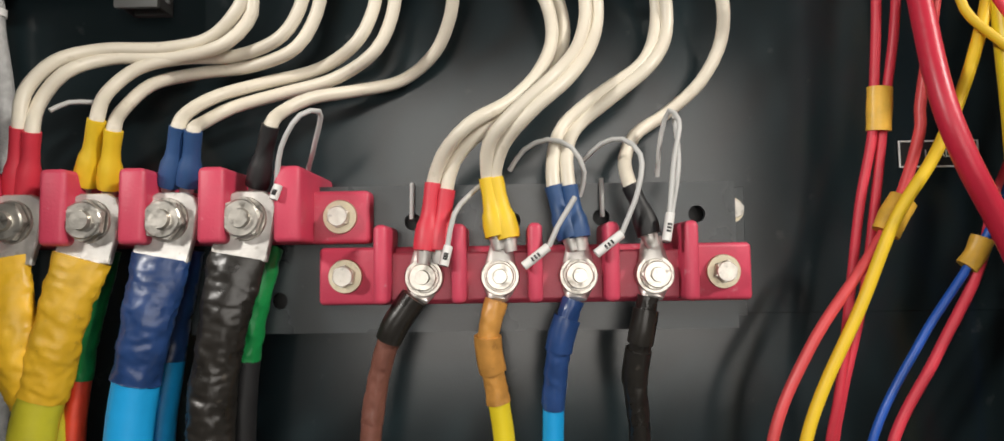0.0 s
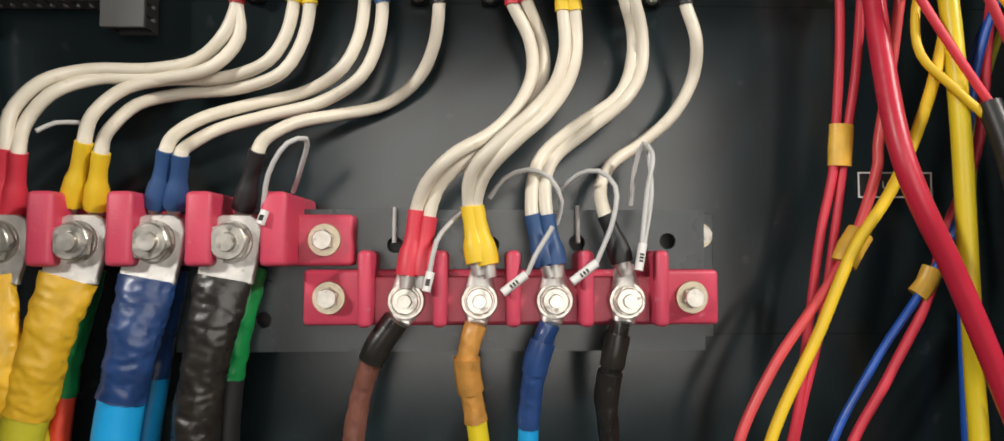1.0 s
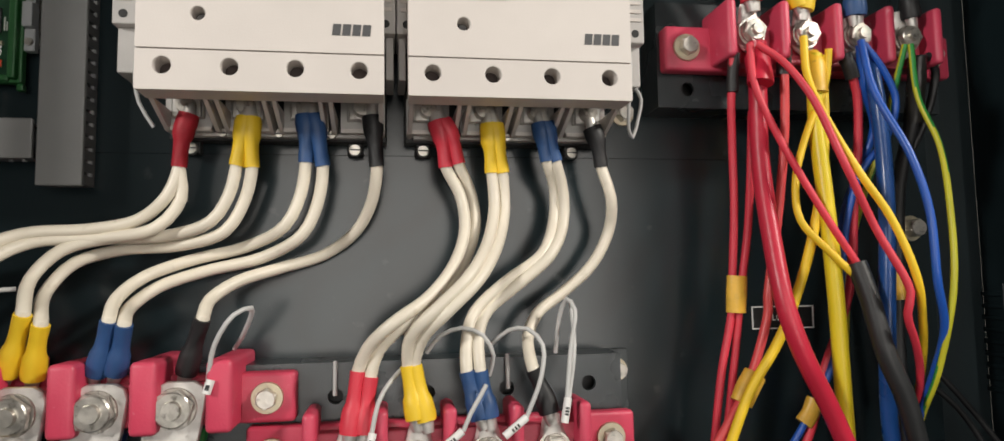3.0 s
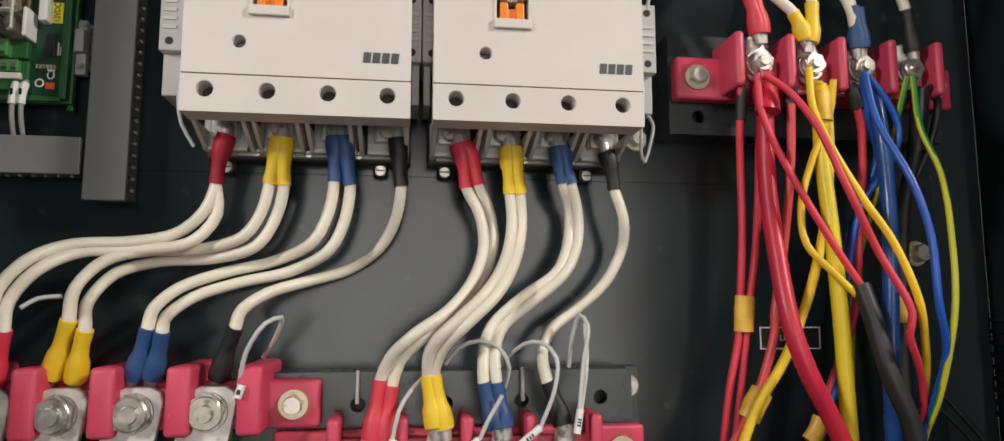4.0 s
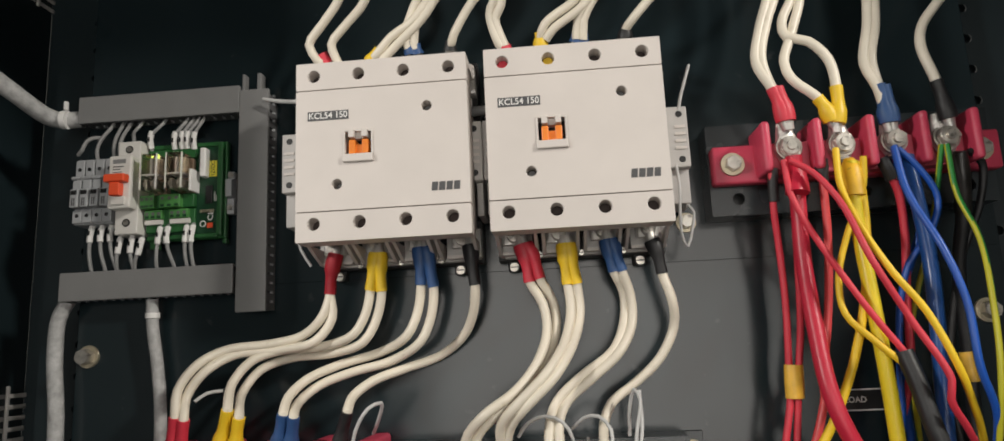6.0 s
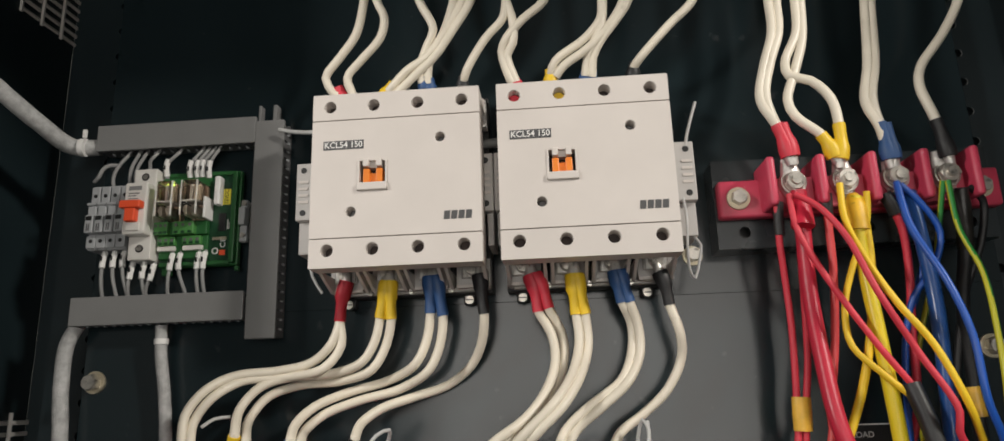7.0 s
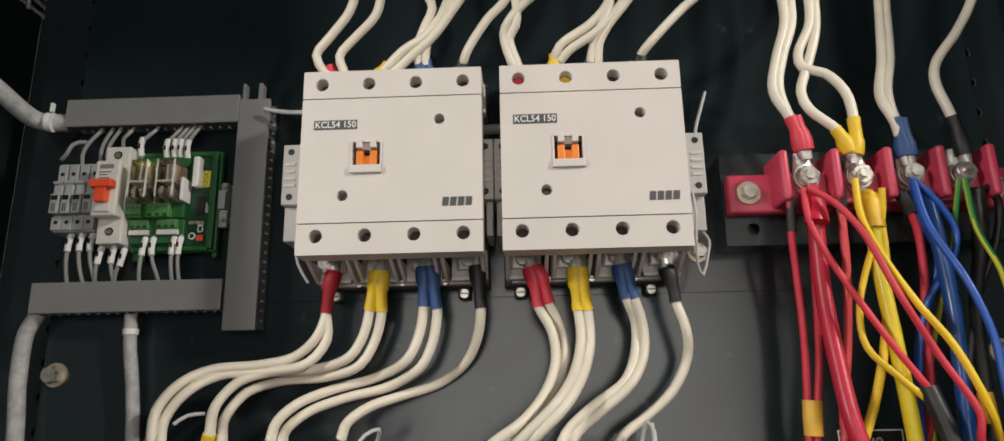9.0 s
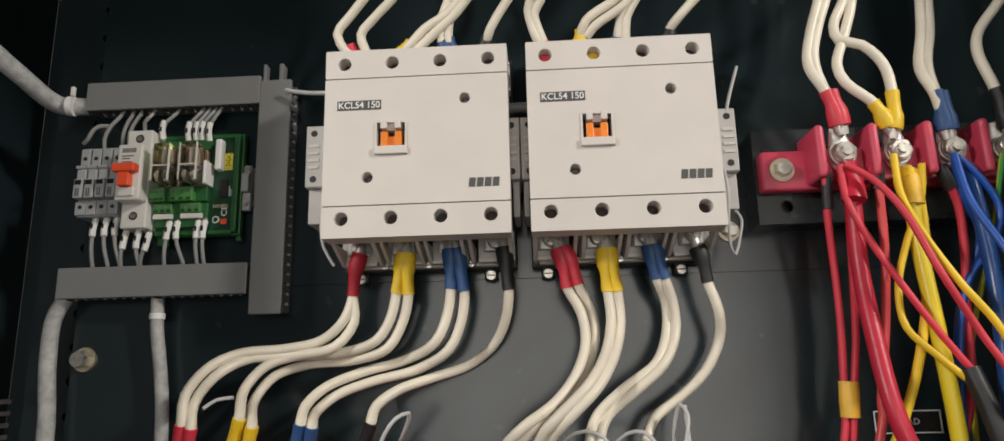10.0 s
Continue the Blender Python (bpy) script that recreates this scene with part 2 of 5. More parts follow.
def spline(points, step=0.004):
    """Places along a smooth curve through the points."""
    ps = [Vector(p) for p in points]
    ext = [ps[0] * 2 - ps[1]] + ps + [ps[-1] * 2 - ps[-2]]
    out = []
    for i in range(1, len(ext) - 2):
        a, b, c, d = ext[i - 1 : i + 3]
        t0, t1 = 0.0, max((b - a).length, 1e-5) ** 0.5
        t2 = t1 + max((c - b).length, 1e-5) ** 0.5
        t3 = t2 + max((d - c).length, 1e-5) ** 0.5
        n = max(2, int((c - b).length / step))
        for k in range(n):
            t = t1 + (t2 - t1) * k / n
            a1 = a * ((t1 - t) / (t1 - t0)) + b * ((t - t0) / (t1 - t0))
            a2 = b * ((t2 - t) / (t2 - t1)) + c * ((t - t1) / (t2 - t1))
            a3 = c * ((t3 - t) / (t3 - t2)) + d * ((t - t2) / (t3 - t2))
            b1 = a1 * ((t2 - t) / (t2 - t0)) + a2 * ((t - t0) / (t2 - t0))
            b2 = a2 * ((t3 - t) / (t3 - t1)) + a3 * ((t - t1) / (t3 - t1))
            out.append(b1 * ((t2 - t) / (t2 - t1)) + b2 * ((t - t1) / (t2 - t1)))
    out.append(ps[-1])
    return out


def hose(points, radius, sides=12, step=0.004, flat=1.0, rough=0.0, bm=None, seed=0, wind=None):
    """A tube along a smooth curve. radius: a number or a function of the way along, 0 to 1. flat: depth over breadth. rough: wrinkles, as a share. wind: height and number of the steps of a wound tape."""
    bm = bm or bmesh.new()
    way = spline(points, step)
    n = len(way)
    side = None
    rings = []
    for i, p in enumerate(way):
        d = (way[min(i + 1, n - 1)] - way[max(i - 1, 0)]).normalized()
        if side is None:
            side = d.cross(Vector((0, 1, 0)))
            side = side.normalized() if side.length > 0.05 else d.cross(Vector((1, 0, 0))).normalized()
        side = (side - d * side.dot(d)).normalized()
        up = d.cross(side)
        r = radius(i / (n - 1)) if callable(radius) else radius
        thick = flat(i / (n - 1)) if callable(flat) else flat
        ring = []
        for k in range(sides):
            a = 2 * math.pi * k / sides
            q = 1.0
            if rough:
                q += rough * noise.noise(Vector((p.x * 130 + math.cos(a) * 1.3 + seed, p.z * 130, math.sin(a) * 1.3)))
            if wind:
                crease = noise.noise(Vector((math.cos(a) * 2.6 + p.z * 60, p.z * 210 + seed * 3.1, math.sin(a) * 2.6)))
                q += rough * (0.35 - 1.5 * abs(crease))
                q += wind[0] * ((i / (n - 1) * wind[1] + a / (2 * math.pi)) % 1.0)
            ring.append(bm.verts.new(p + side * (math.cos(a) * r * q) + up * (math.sin(a) * r * q * thick)))
        rings.append(ring)
    for a, b in zip(rings, rings[1:]):
        for k in range(sides):
            j = (k + 1) % sides
            bm.faces.new((a[k], a[j], b[j], b[k]))
    bm.faces.new(list(reversed(rings[0])))
    bm.faces.new(rings[-1])
    bmesh.ops.recalc_face_normals(bm, faces=bm.faces[:])
    return bm


def cell(bm, x0, x1, z0, z1, hx, hz, r, yf, yb, sides=28):
    """A rectangle of panel with a round hole through it: front face, hole wall and back."""
    def edge(c, s):
        k = min(((x1 - hx) / c if c > 1e-9 else (x0 - hx) / c if c < -1e-9 else 1e9), ((z1 - hz) / s if s > 1e-9 else (z0 - hz) / s if s < -1e-9 else 1e9))
        return hx + c * k, hz + s * k
    angles = [2 * math.pi * i / sides for i in range(sides)]
    angles += [math.atan2(z - hz, x - hx) % (2 * math.pi) for x in (x0, x1) for z in (z0, z1)]
    angles = sorted(angles)
    cs = [(math.cos(a), math.sin(a)) for a in angles]
    inner = [bm.verts.new((hx + c * r, yf, hz + s * r)) for c, s in cs]
    outer = [bm.verts.new((edge(c, s)[0], yf, edge(c, s)[1])) for c, s in cs]
    deep = [bm.verts.new((hx + c * r, yb, hz + s * r)) for c, s in cs]
    n = len(cs)
    for i in range(n):
        j = (i + 1) % n
        bm.faces.new((inner[i], inner[j], outer[j], outer[i]))
        bm.faces.new((inner[j], inner[i], deep[i], deep[j]))


def rim(bm, x0, x1, z0, z1, yf, yb):
    """The four sides of a panel."""
    f = [bm.verts.new((x, yf, z)) for x, z in ((x0, z0), (x1, z0), (x1, z1), (x0, z1))]
    b = [bm.verts.new((v.co.x, yb, v.co.z)) for v in f]
    for i in range(4):
        j = (i + 1) % 4
        bm.faces.new((f[i], f[j], b[j], b[i]))


def flat(bm, x0, x1, z0, z1, y):
    bm.faces.new([bm.verts.new((x, y, z)) for x, z in ((x0, z0), (x1, z0), (x1, z1), (x0, z1))])


def finish(bm):
    bmesh.ops.remove_doubles(bm, verts=bm.verts[:], dist=0.00005)
    bmesh.ops.recalc_face_normals(bm, faces=bm.faces[:])
    return bm


def print_text(name, words, x, y, z, height, material, parent, width=None, upright=False):
    """Raised lettering on a face that looks towards -y."""
    cu = bpy.data.curves.new(name, "FONT")
    cu.body, cu.size, cu.extrude, cu.align_x, cu.align_y = words, height, 0.00005, "CENTER", "CENTER"
    cu.offset = height * 0.012
    cu.materials.append(M[material])
    ob = new(name, cu)
    ob.matrix_world = Matrix.Translation(layout[-1] @ Vector((x, y, z))) @ pose(0, 0, 0, 90, -90 if upright else 0, 0)
    bpy.context.view_layer.update()
    if width:
        ob.scale.x = width / max(ob.dimensions.x, 1e-6)
    ob.parent = parent
    if parent.type == "EMPTY":
        ob.matrix_parent_inverse = Matrix.Translation(-parent.location)
    return ob


# ---- the cabinet and the room ----


def structure(name, bm, material, label, category="wall"):
    return tagged(part(name, bm, material), label, category, kind="structure")


XL, XR = -0.30, 0.56
for k, (z0, z1) in enumerate(((0.72, 0.98493), (0.98507, 1.16993), (1.17007, 1.51))):
    bm = bmesh.new()
    box(bm, -0.212, 0.468, 0.0, 0.003, z0, z1, 0.00012)
    structure("mounting_plate_%d" % (k + 1), bm, "plate", "dark slate-grey enamelled steel mounting plate of the cabinet", "mounting plate")
structure("wall_back", boxes((XL, XR, 0.06, 0.064, 0.70, 1.52)), "cabinet", "black enamelled steel rear sheet of the cabinet")
# Top sheet is out of view; its height and depth shade the upper plate.
structure("wall_top", boxes((XL - 0.002, XR + 0.002, -0.30, 0.066, 1.52, 1.524)), "cabinet", "black enamelled steel cabinet top sheet, out of view, sized to shade the plate")
structure("wall_bottom", boxes((XL - 0.002, XR + 0.002, -0.32, 0.066, 0.696, 0.70)), "cabinet", "black enamelled steel cabinet floor sheet")
# Front edges lie out of view; their depth sets how far they shade the plate.
for name, x, s, front in (("wall_left", XL, -1, -0.32), ("wall_right", XR, 1, -0.235)):
    w = structure(name, boxes((min(x, x + s * 0.002), max(x, x + s * 0.002), front, 0.0598, 0.7005, 1.5195)), "cabinet", "black enamelled steel side sheet of the cabinet with louvres")
    for zc in ((1.482, 1.06) if s < 0 else (1.045, 1.49)):
        for row in range(3):
            for i in range(9):
                z = zc - 0.04 + i * 0.009
                y = -0.010 + row * 0.025
                bm = bmesh.new()
                a, b = x - s * 0.0004, x - s * 0.0022
                box(bm, min(a, b), max(a, b), y, y + 0.022, z, z + 0.0036, 0.0006, 1)
                part("louvre", bm, "shell_dim" if s < 0 else "cabinet", w)
            bm = bmesh.new()
            box(bm, min(a, b) - 0.0003, max(a, b) + 0.0003, y - 0.0012, y + 0.0018, zc - 0.042, zc + 0.042, 0.0005, 1)
            part("louvre_bar", bm, "shell_dim" if s < 0 else "cabinet", w)
for name, x0, x1 in (("post_left", -0.2595, -0.2165), ("post_right", 0.4725, 0.5155)):
    bm = bmesh.new()
    zs = [0.72 + 0.025 * i for i in range(32)]
    for z in zs[:-1]:
        cell(bm, x0, x1, z, z + 0.025, (x0 + x1) / 2 + (0.012 if x0 < 0 else -0.012), z + 0.0125, 0.0035, 0.022, 0.026, 14)
    rim(bm, x0, x1, 0.72, zs[-1], 0.022, 0.026)
    post = structure(name, finish(bm), "cabinet", "black steel cabinet post with a row of punched holes", "post")
    for z in zs[18:-1:1]:
        hx, hz = (x0 + x1) / 2 + (0.012 if x0 < 0 else -0.012), z + 0.0125
        # Pale arc on one side of the hole, painted as the glint on its edge.
        bm = bmesh.new()
        hose([(hx + 0.0037 * math.cos(t), 0.0216, hz + 0.0037 * math.sin(t)) for t in (0.9, 0.3, -0.3, -0.9)], 0.0004, 6, 0.002, bm=bm)
        part("hole_rim", bm, "duct", post, "painted glint on the bare metal edge of a punched hole", True)
structure("floor", boxes((-2.2, 2.4, -3.2, 0.6, -0.05, 0.0)), "floor", "plain grey concrete floor of the room", "floor")
structure("ceiling", boxes((-2.2, 2.4, -3.2, 0.6, 2.7, 2.75)), "wall", "plain pale painted ceiling of the room", "ceiling")
structure("wall_north", boxes((-2.2, 2.4, 0.55, 0.6, 0.0, 2.7)), "wall", "plain pale painted wall behind the cabinet")
structure("wall_south", boxes((-2.2, 2.4, -3.2, -3.15, 0.0, 2.7)), "wall", "plain pale painted wall facing the cabinet")
structure("wall_west", boxes((-2.2, -2.15, -3.15, 0.55, 0.0, 2.7)), "wall", "plain pale painted side wall of the room")
structure("wall_east", boxes((2.35, 2.4, -3.15, 0.55, 0.0, 2.7)), "wall", "plain pale painted side wall of the room")


def plate_bolt(x, z, y=0.0, r=0.0056):
    t = thing("hex_bolt", (x, y, z), "zinc-plated hex bolt and washer in the mounting plate", "bolt", "plate bolts")
    bm = bmesh.new()
    part("washer", ring_y(bm, x, z, r * 1.55, r * 0.4, y - 0.0016, y), "gold", t, smooth=True)
    bm = bmesh.new()
    part("head", nut_y(bm, x, z, r * 1.1, y - 0.0095, y - 0.0016, 0.3), "steel", t)
    return t


for x, z in ((-0.202, 1.122), (0.452, 1.125)):
    plate_bolt(x, z)
plate_bolt(0.2537, 1.1983, 0.0, 0.0048)
plate_bolt(0.2440, 1.0395, -0.0029, 0.0045)

# ---- terminal blocks ----


def base_channel(x0, x1, z0, z1, yf, holes, label, flange=0.0):
    t = thing("base_channel", (x0, 0, z0), label, "bracket")
    bm = bmesh.new()
    xs = [x0] + [(a[0] + b[0]) / 2 for a, b in zip(holes, holes[1:])] + [x1]
    for (hx, hz), a, b in zip(holes, xs, xs[1:]):
        cell(bm, a, b, z0, z1, hx, hz, 0.0042, yf, yf + 0.003, 24)
    rim(bm, x0, x1, z0, z1, yf, -0.0003)
    part("channel", finish(bm), "base", t)
    if flange:
        part("flange", boxes((x1 + 0.0002, x1 + flange, -0.0028, -0.0003, z0 + 0.004, z1, 0.0004)), "base", t)
    # Black sheet inside the channel stands for the shade seen through its holes.
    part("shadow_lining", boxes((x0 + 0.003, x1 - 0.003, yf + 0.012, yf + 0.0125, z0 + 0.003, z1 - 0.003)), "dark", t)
    return t


def terminal_block(studs, ends, z, z0, z1, yb, ear_y, bay_y, fins, fz0, fz1, fin_w, lug, hexr=0.0070):
    """A moulded red block: a body, two eared ends with bolts, barriers between the studs, and a nut with washers on each stud."""
    t = thing("terminal_block", (ends[0], yb, z0), "crimson moulded terminal block with barriers and bolted studs", "terminal block", "terminal blocks")
    lo, hi = min(ends), max(ends)
    bm = bmesh.new()
    box(bm, lo - 0.013, hi + 0.014, ear_y, yb, z0, z1, 0.0022, 3)
    body = part("body", bm, "block", t, smooth=True)
    part("stud_shelf", boxes((min(fins), max(fins), bay_y, ear_y + 0.001, z0 + 0.002, z1 - 0.003, 0.001)), "block", t)
    for x in fins:
        bm = bmesh.new()
        box(bm, x - fin_w / 2, x + fin_w / 2, bay_y - 0.014, yb + 0.0, fz0, fz1, min(0.0026, fin_w * 0.42), 3)
        part("barrier", bm, "block", t, smooth=True)
    for i, x in enumerate(ends):
        bm = bmesh.new()
        bolt = part("washer", ring_y(bm, x, (z0 + z1) / 2, 0.0082, 0.002, ear_y - 0.0018, ear_y), "gold", t, "yellow-passivated flat washer", True)
        bm = bmesh.new()
        part("bolt_head", nut_y(bm, x, (z0 + z1) / 2, 0.0054, ear_y - 0.0075, ear_y - 0.0017, 0.4 + i), "steel", bolt)
    y = bay_y - lug
    for i, x in enumerate(studs):
        bm = bmesh.new()
        w = part("washer", ring_y(bm, x, z, 0.0088 + (hexr - 0.007) * 0.5, 0.003, y - 0.0013, y), "steel", t, "plated flat washer on a stud", True)
        bm = bmesh.new()
        ring_y(bm, x, z, 0.0072, 0.003, y - 0.0024, y - 0.0014)
        part("spring_washer", bm, "steel", w, smooth=True)
        bm = bmesh.new()
        part("nut", nut_y(bm, x, z, hexr, y - 0.0064, y - 0.0024, 0.25 + 0.6 * i), "steel", w)
        bm = bmesh.new()
        disc_y(bm, x, z, hexr * 0.49, y - 0.0088, y - 0.0062, 20, hexr * 0.44)
        part("stud", bm, "steel", w, smooth=True)
    return t


base_channel(0.268, 0.458, 1.197, 1.262, -0.026, ((0.287, 1.2085), (0.330, 1.2085), (0.372, 1.2085), (0.44, 1.2085)), "charcoal enamelled steel channel under a red terminal block")
base_channel(-0.03, 0.238, 0.980, 1.052, -0.030, ((0.013, 0.996), (0.079, 1.034), (0.128, 1.034), (0.172, 1.035), (0.219, 1.036)), "charcoal enamelled steel channel with punched holes", 0.0135)
terminal_block((0.316, 0.350, 0.383, 0.416), (0.282, 0.444), 1.236, 1.217, 1.244, -0.0262, -0.037, -0.047, (0.300, 0.333, 0.3665, 0.400, 0.4315), 1.219, 1.253, 0.0058, 0.0045)
terminal_block((0.087, 0.122, 0.158, 0.193), (0.048, 0.228), 1.007, 0.994, 1.0215, -0.0302, -0.040, -0.049, (0.0685, 0.1035, 0.138, 0.1725, 0.208), 0.995, 1.031, 0.0066, 0.0040)
terminal_block((0.005, -0.031, -0.067, -0.103), (0.0455, -0.143), 1.035, 1.0235, 1.049, -0.002, -0.040, -0.049, (0.0265, -0.008, -0.044, -0.080, -0.117), 1.0235, 1.0585, 0.0125, 0.0060, 0.0097)


def ring_lug(x, z, y, dx, dz, parent, reach=1.0):
    """A tinned ring terminal: eye, flat neck and crimp barrel that points along (dx, dz)."""
    bm = bmesh.new()
    ring_y(bm, x, z, 0.0090, 0.003, y - 0.0015, y, 24)
    a, b, c = 0.006, 0.006 + 0.006 * reach, 0.006 + 0.011 * reach
    hose([(x + dx * a, y - 0.0007, z + dz * a), (x + dx * b, y - 0.0012, z + dz * b), (x + dx * c, y - 0.003, z + dz * c)], lambda s: 0.0070 - 0.0024 * s, 14, 0.0015, 0.34, 0.02, bm)
    return part("lug", bm, "tin", parent, "tinned crimp lug", True)


def plate_lug(x, z, y, lean):
    """A heavy flattened tinned lug, bolted at its top."""
    bm = bmesh.new()
    w = 0.0134
    outline = [(-w * 0.98, -0.0200), (w * 0.98, -0.0200), (w, -0.010), (w * 0.99, 0.0055), (w * 0.80, 0.0105), (w * 0.48, 0.0128), (-w * 0.48, 0.0128), (-w * 0.80, 0.0105), (-w * 0.99, 0.0055), (-w, -0.010)]
    def at(u, v, depth):
        bend = 0.0016 * max(0.0, (-v - 0.010) / 0.010)
        return bm.verts.new((x + u + lean * v, depth - bend, z + v))
    front = [at(u * 0.955, v * 0.965, y - 0.0032) for u, v in outline]
    edge = [at(u, v, y - 0.0026) for u, v in outline]
    back = [at(u, v, y) for u, v in outline]
    n = len(outline)
    for a, b in ((front, edge), (edge, back)):
        for k in range(n):
            bm.faces.new((a[k], a[(k + 1) % n], b[(k + 1) % n], b[k]))
    # split along the bend line
    for ring in (front, back):
        bm.faces.new([ring[k] for k in (0, 1, 2, 9)])
        bm.faces.new([ring[k] for k in (2, 3, 4, 5, 6, 7, 8, 9)])
    bmesh.ops.recalc_face_normals(bm, faces=bm.faces[:])
    return bm


# ---- contactors ----


def contactor(cx, left, right):
    """A four-pole contactor: three-piece front cover with access holes, body, terminal bays, foot and side auxiliary contacts."""
    x0, x1 = cx - 0.0588, cx + 0.0588
    t = thing("contactor", (cx, 0, 1.165), "warm white four-pole contactor with an orange position flag", "contactor", "contactors")
    px = [cx - 0.0465 + 0.031 * i for i in range(4)]
    cuts = [x0] + [(a + b) / 2 for a, b in zip(px, px[1:])] + [x1]
    for name, z0, z1, hz in (("top_cover", 1.2932, 1.3125, 1.3030), ("bottom_cover", 1.1880, 1.2078, 1.2000)):
        bm = bmesh.new()
        for p, a, b in zip(px, cuts, cuts[1:]):
            cell(bm, a, b, z0, z1, p, hz, 0.0042, -0.073, -0.060)
        rim(bm, x0, x1, z0, z1, -0.073, -0.055)
        ob = part(name, finish(bm), "shell", t)
        bv = ob.modifiers.new("soft_edges", "BEVEL")
        bv.width, bv.segments, bv.limit_method = 0.0006, 2, "ANGLE"
    lx, sx0, sx1, ux = cx - 0.0305, cx - 0.0262, cx - 0.0052, cx + 0.0312
    bm = bmesh.new()
    z0, z1 = 1.2086, 1.2924
    cell(bm, x0, sx0, z0, z1, lx, 1.2262, 0.0034, -0.073, -0.062)
    flat(bm, sx0, sx1, z0, 1.2405, -0.073)
    flat(bm, sx0, sx1, 1.2620, z1, -0.073)
    cell(bm, sx1, x1, z0, z1, ux, 1.2765, 0.0034, -0.073, -0.062)
    rim(bm, x0, x1, z0, z1, -0.073, -0.055)
    rim(bm, sx0, sx1, 1.2405, 1.2620, -0.073, -0.062)
    ob = part("front_cover", finish(bm), "shell", t)
    bv = ob.modifiers.new("soft_edges", "BEVEL")
    bv.width, bv.segments, bv.limit_method = 0.0006, 2, "ANGLE"
    # Solid dark box behind the cover; the shade in the holes is its colour.
    part("cover_lining", boxes((x0 + 0.001, x1 - 0.001, -0.0615, -0.0551, 1.1895, 1.311)), "cavity", t, "dark backing coloured as the shade inside the access holes")
    for hx, hz in ((lx, 1.2262), (ux, 1.2765)):
        bm = bmesh.new()
        disc_y(bm, hx, hz, 0.0024, -0.0645, -0.0615, 14)
        part("cover_screw", bm, "duct_dark", t)
    # position flag: frame, orange slider and lips
    mid = (sx0 + sx1) / 2
    flag = part("flag_frame", boxes((sx0, sx1, -0.0755, -0.0640, 1.2405, 1.2460, 0.0007), (sx0, sx0 + 0.0016, -0.0738, -0.064, 1.246, 1.262, 0.0004), (sx1 - 0.0016, sx1, -0.0738, -0.064, 1.246, 1.262, 0.0004),
                                   (sx0 + 0.004, sx0 + 0.008, -0.0748, -0.064, 1.2575, 1.263, 0.0005), (sx1 - 0.008, sx1 - 0.004, -0.0748, -0.064, 1.2575, 1.263, 0.0005), (sx0 + 0.008, sx1 - 0.008, -0.070, -0.064, 1.2575, 1.262)), "shell", t)
    part("flag_slider", boxes((mid - 0.0068, mid - 0.0022, -0.0722, -0.064, 1.2466, 1.2565, 0.0006), (mid + 0.0022, mid + 0.0068, -0.0722, -0.064, 1.2466, 1.2565, 0.0006), (mid - 0.0022, mid + 0.0022, -0.0700, -0.064, 1.2466, 1.2535)), "orange_plastic", flag, "orange sliding flag")
    # nameplate and maker's mark
    lab = part("nameplate", boxes((cx - 0.0505, cx - 0.0222, -0.07325, -0.0728, 1.2710, 1.2775)), "ink", t, "dark grey nameplate with pale lettering")
    print_text("lettering", "KCL54 150", cx - 0.0364, -0.0733, 1.27425, 0.0062, "white", lab, 0.0265)
    mk = boxes(*[(cx + 0.0335 + 0.0049 * k, cx + 0.0335 + 0.0049 * k + 0.0040, -0.0733, -0.0728, 1.2176, 1.2234) for k in range(4)])
    for v in mk.verts:
        v.co.x += 0.10 * (v.co.z - 1.2205)
    part("maker_mark", mk, "ink", t, "plain dark grey maker's mark")
    # body behind the cover, and the terminal bays with ribs, clamp screws and tongues
    part("body", boxes((x0 + 0.0035, x1 - 0.0035, -0.0551, -0.012, 1.2005, 1.3005, 0.001), (x0 + 0.0005, x1 - 0.0005, -0.058, -0.045, 1.194, 1.307, 0.001)), "shell", t)
    part("foot", boxes((x0 - 0.001, x1 + 0.001, -0.012, -0.0004, 1.1755, 1.330, 0.001), (x0 + 0.0055, x0 + 0.0145, -0.008, -0.0004, 1.1685, 1.1775, 0.001), (x1 - 0.0218, x1 - 0.0128, -0.008, -0.0004, 1.1685, 1.1775, 0.001)), "dark", t, "dark moulded foot")
    for up in (-1, 1):
        zc0 = 1.2502 + up * 0.0612  # edge of the covers
        for i in range(5):
            xr = x0 + 0.0020 + i * (x1 - x0 - 0.004) / 4
            for dx in ((-0.0026, 0.0026) if 0 < i < 4 else (0.0,)):
                bm = bmesh.new()
                outline = [(-0.056, zc0), (-0.012, zc0), (-0.012, zc0 + up * 0.0110), (-0.0260, zc0 + up * 0.0110), (-0.0400, zc0 + up * 0.0060)]
                a = [bm.verts.new((xr + dx - 0.0011, y, z)) for y, z in outline]
                b = [bm.verts.new((xr + dx + 0.0011, y, z)) for y, z in outline]
                bm.faces.new(a)
                bm.faces.new(list(reversed(b)))
                for k in range(5):
                    bm.faces.new((a[k], b[k], b[(k + 1) % 5], a[(k + 1) % 5]))
                part("bay_rib", finish(bm), "shell", t)
        for p in px:
            lo, hi = sorted((zc0 - up * 0.010, zc0 + up * 0.0100))
            # Floor is greyer than the ribs: the shade in the bay is coloured in.
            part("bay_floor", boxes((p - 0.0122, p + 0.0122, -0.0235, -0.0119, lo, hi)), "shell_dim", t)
            lo, hi = sorted((zc0 + up * 0.0085, zc0 + up * 0.0108))
            part("bay_lip", boxes((p - 0.0122, p + 0.0122, -0.0258, -0.0199, lo, hi, 0.0005)), "shell", t)
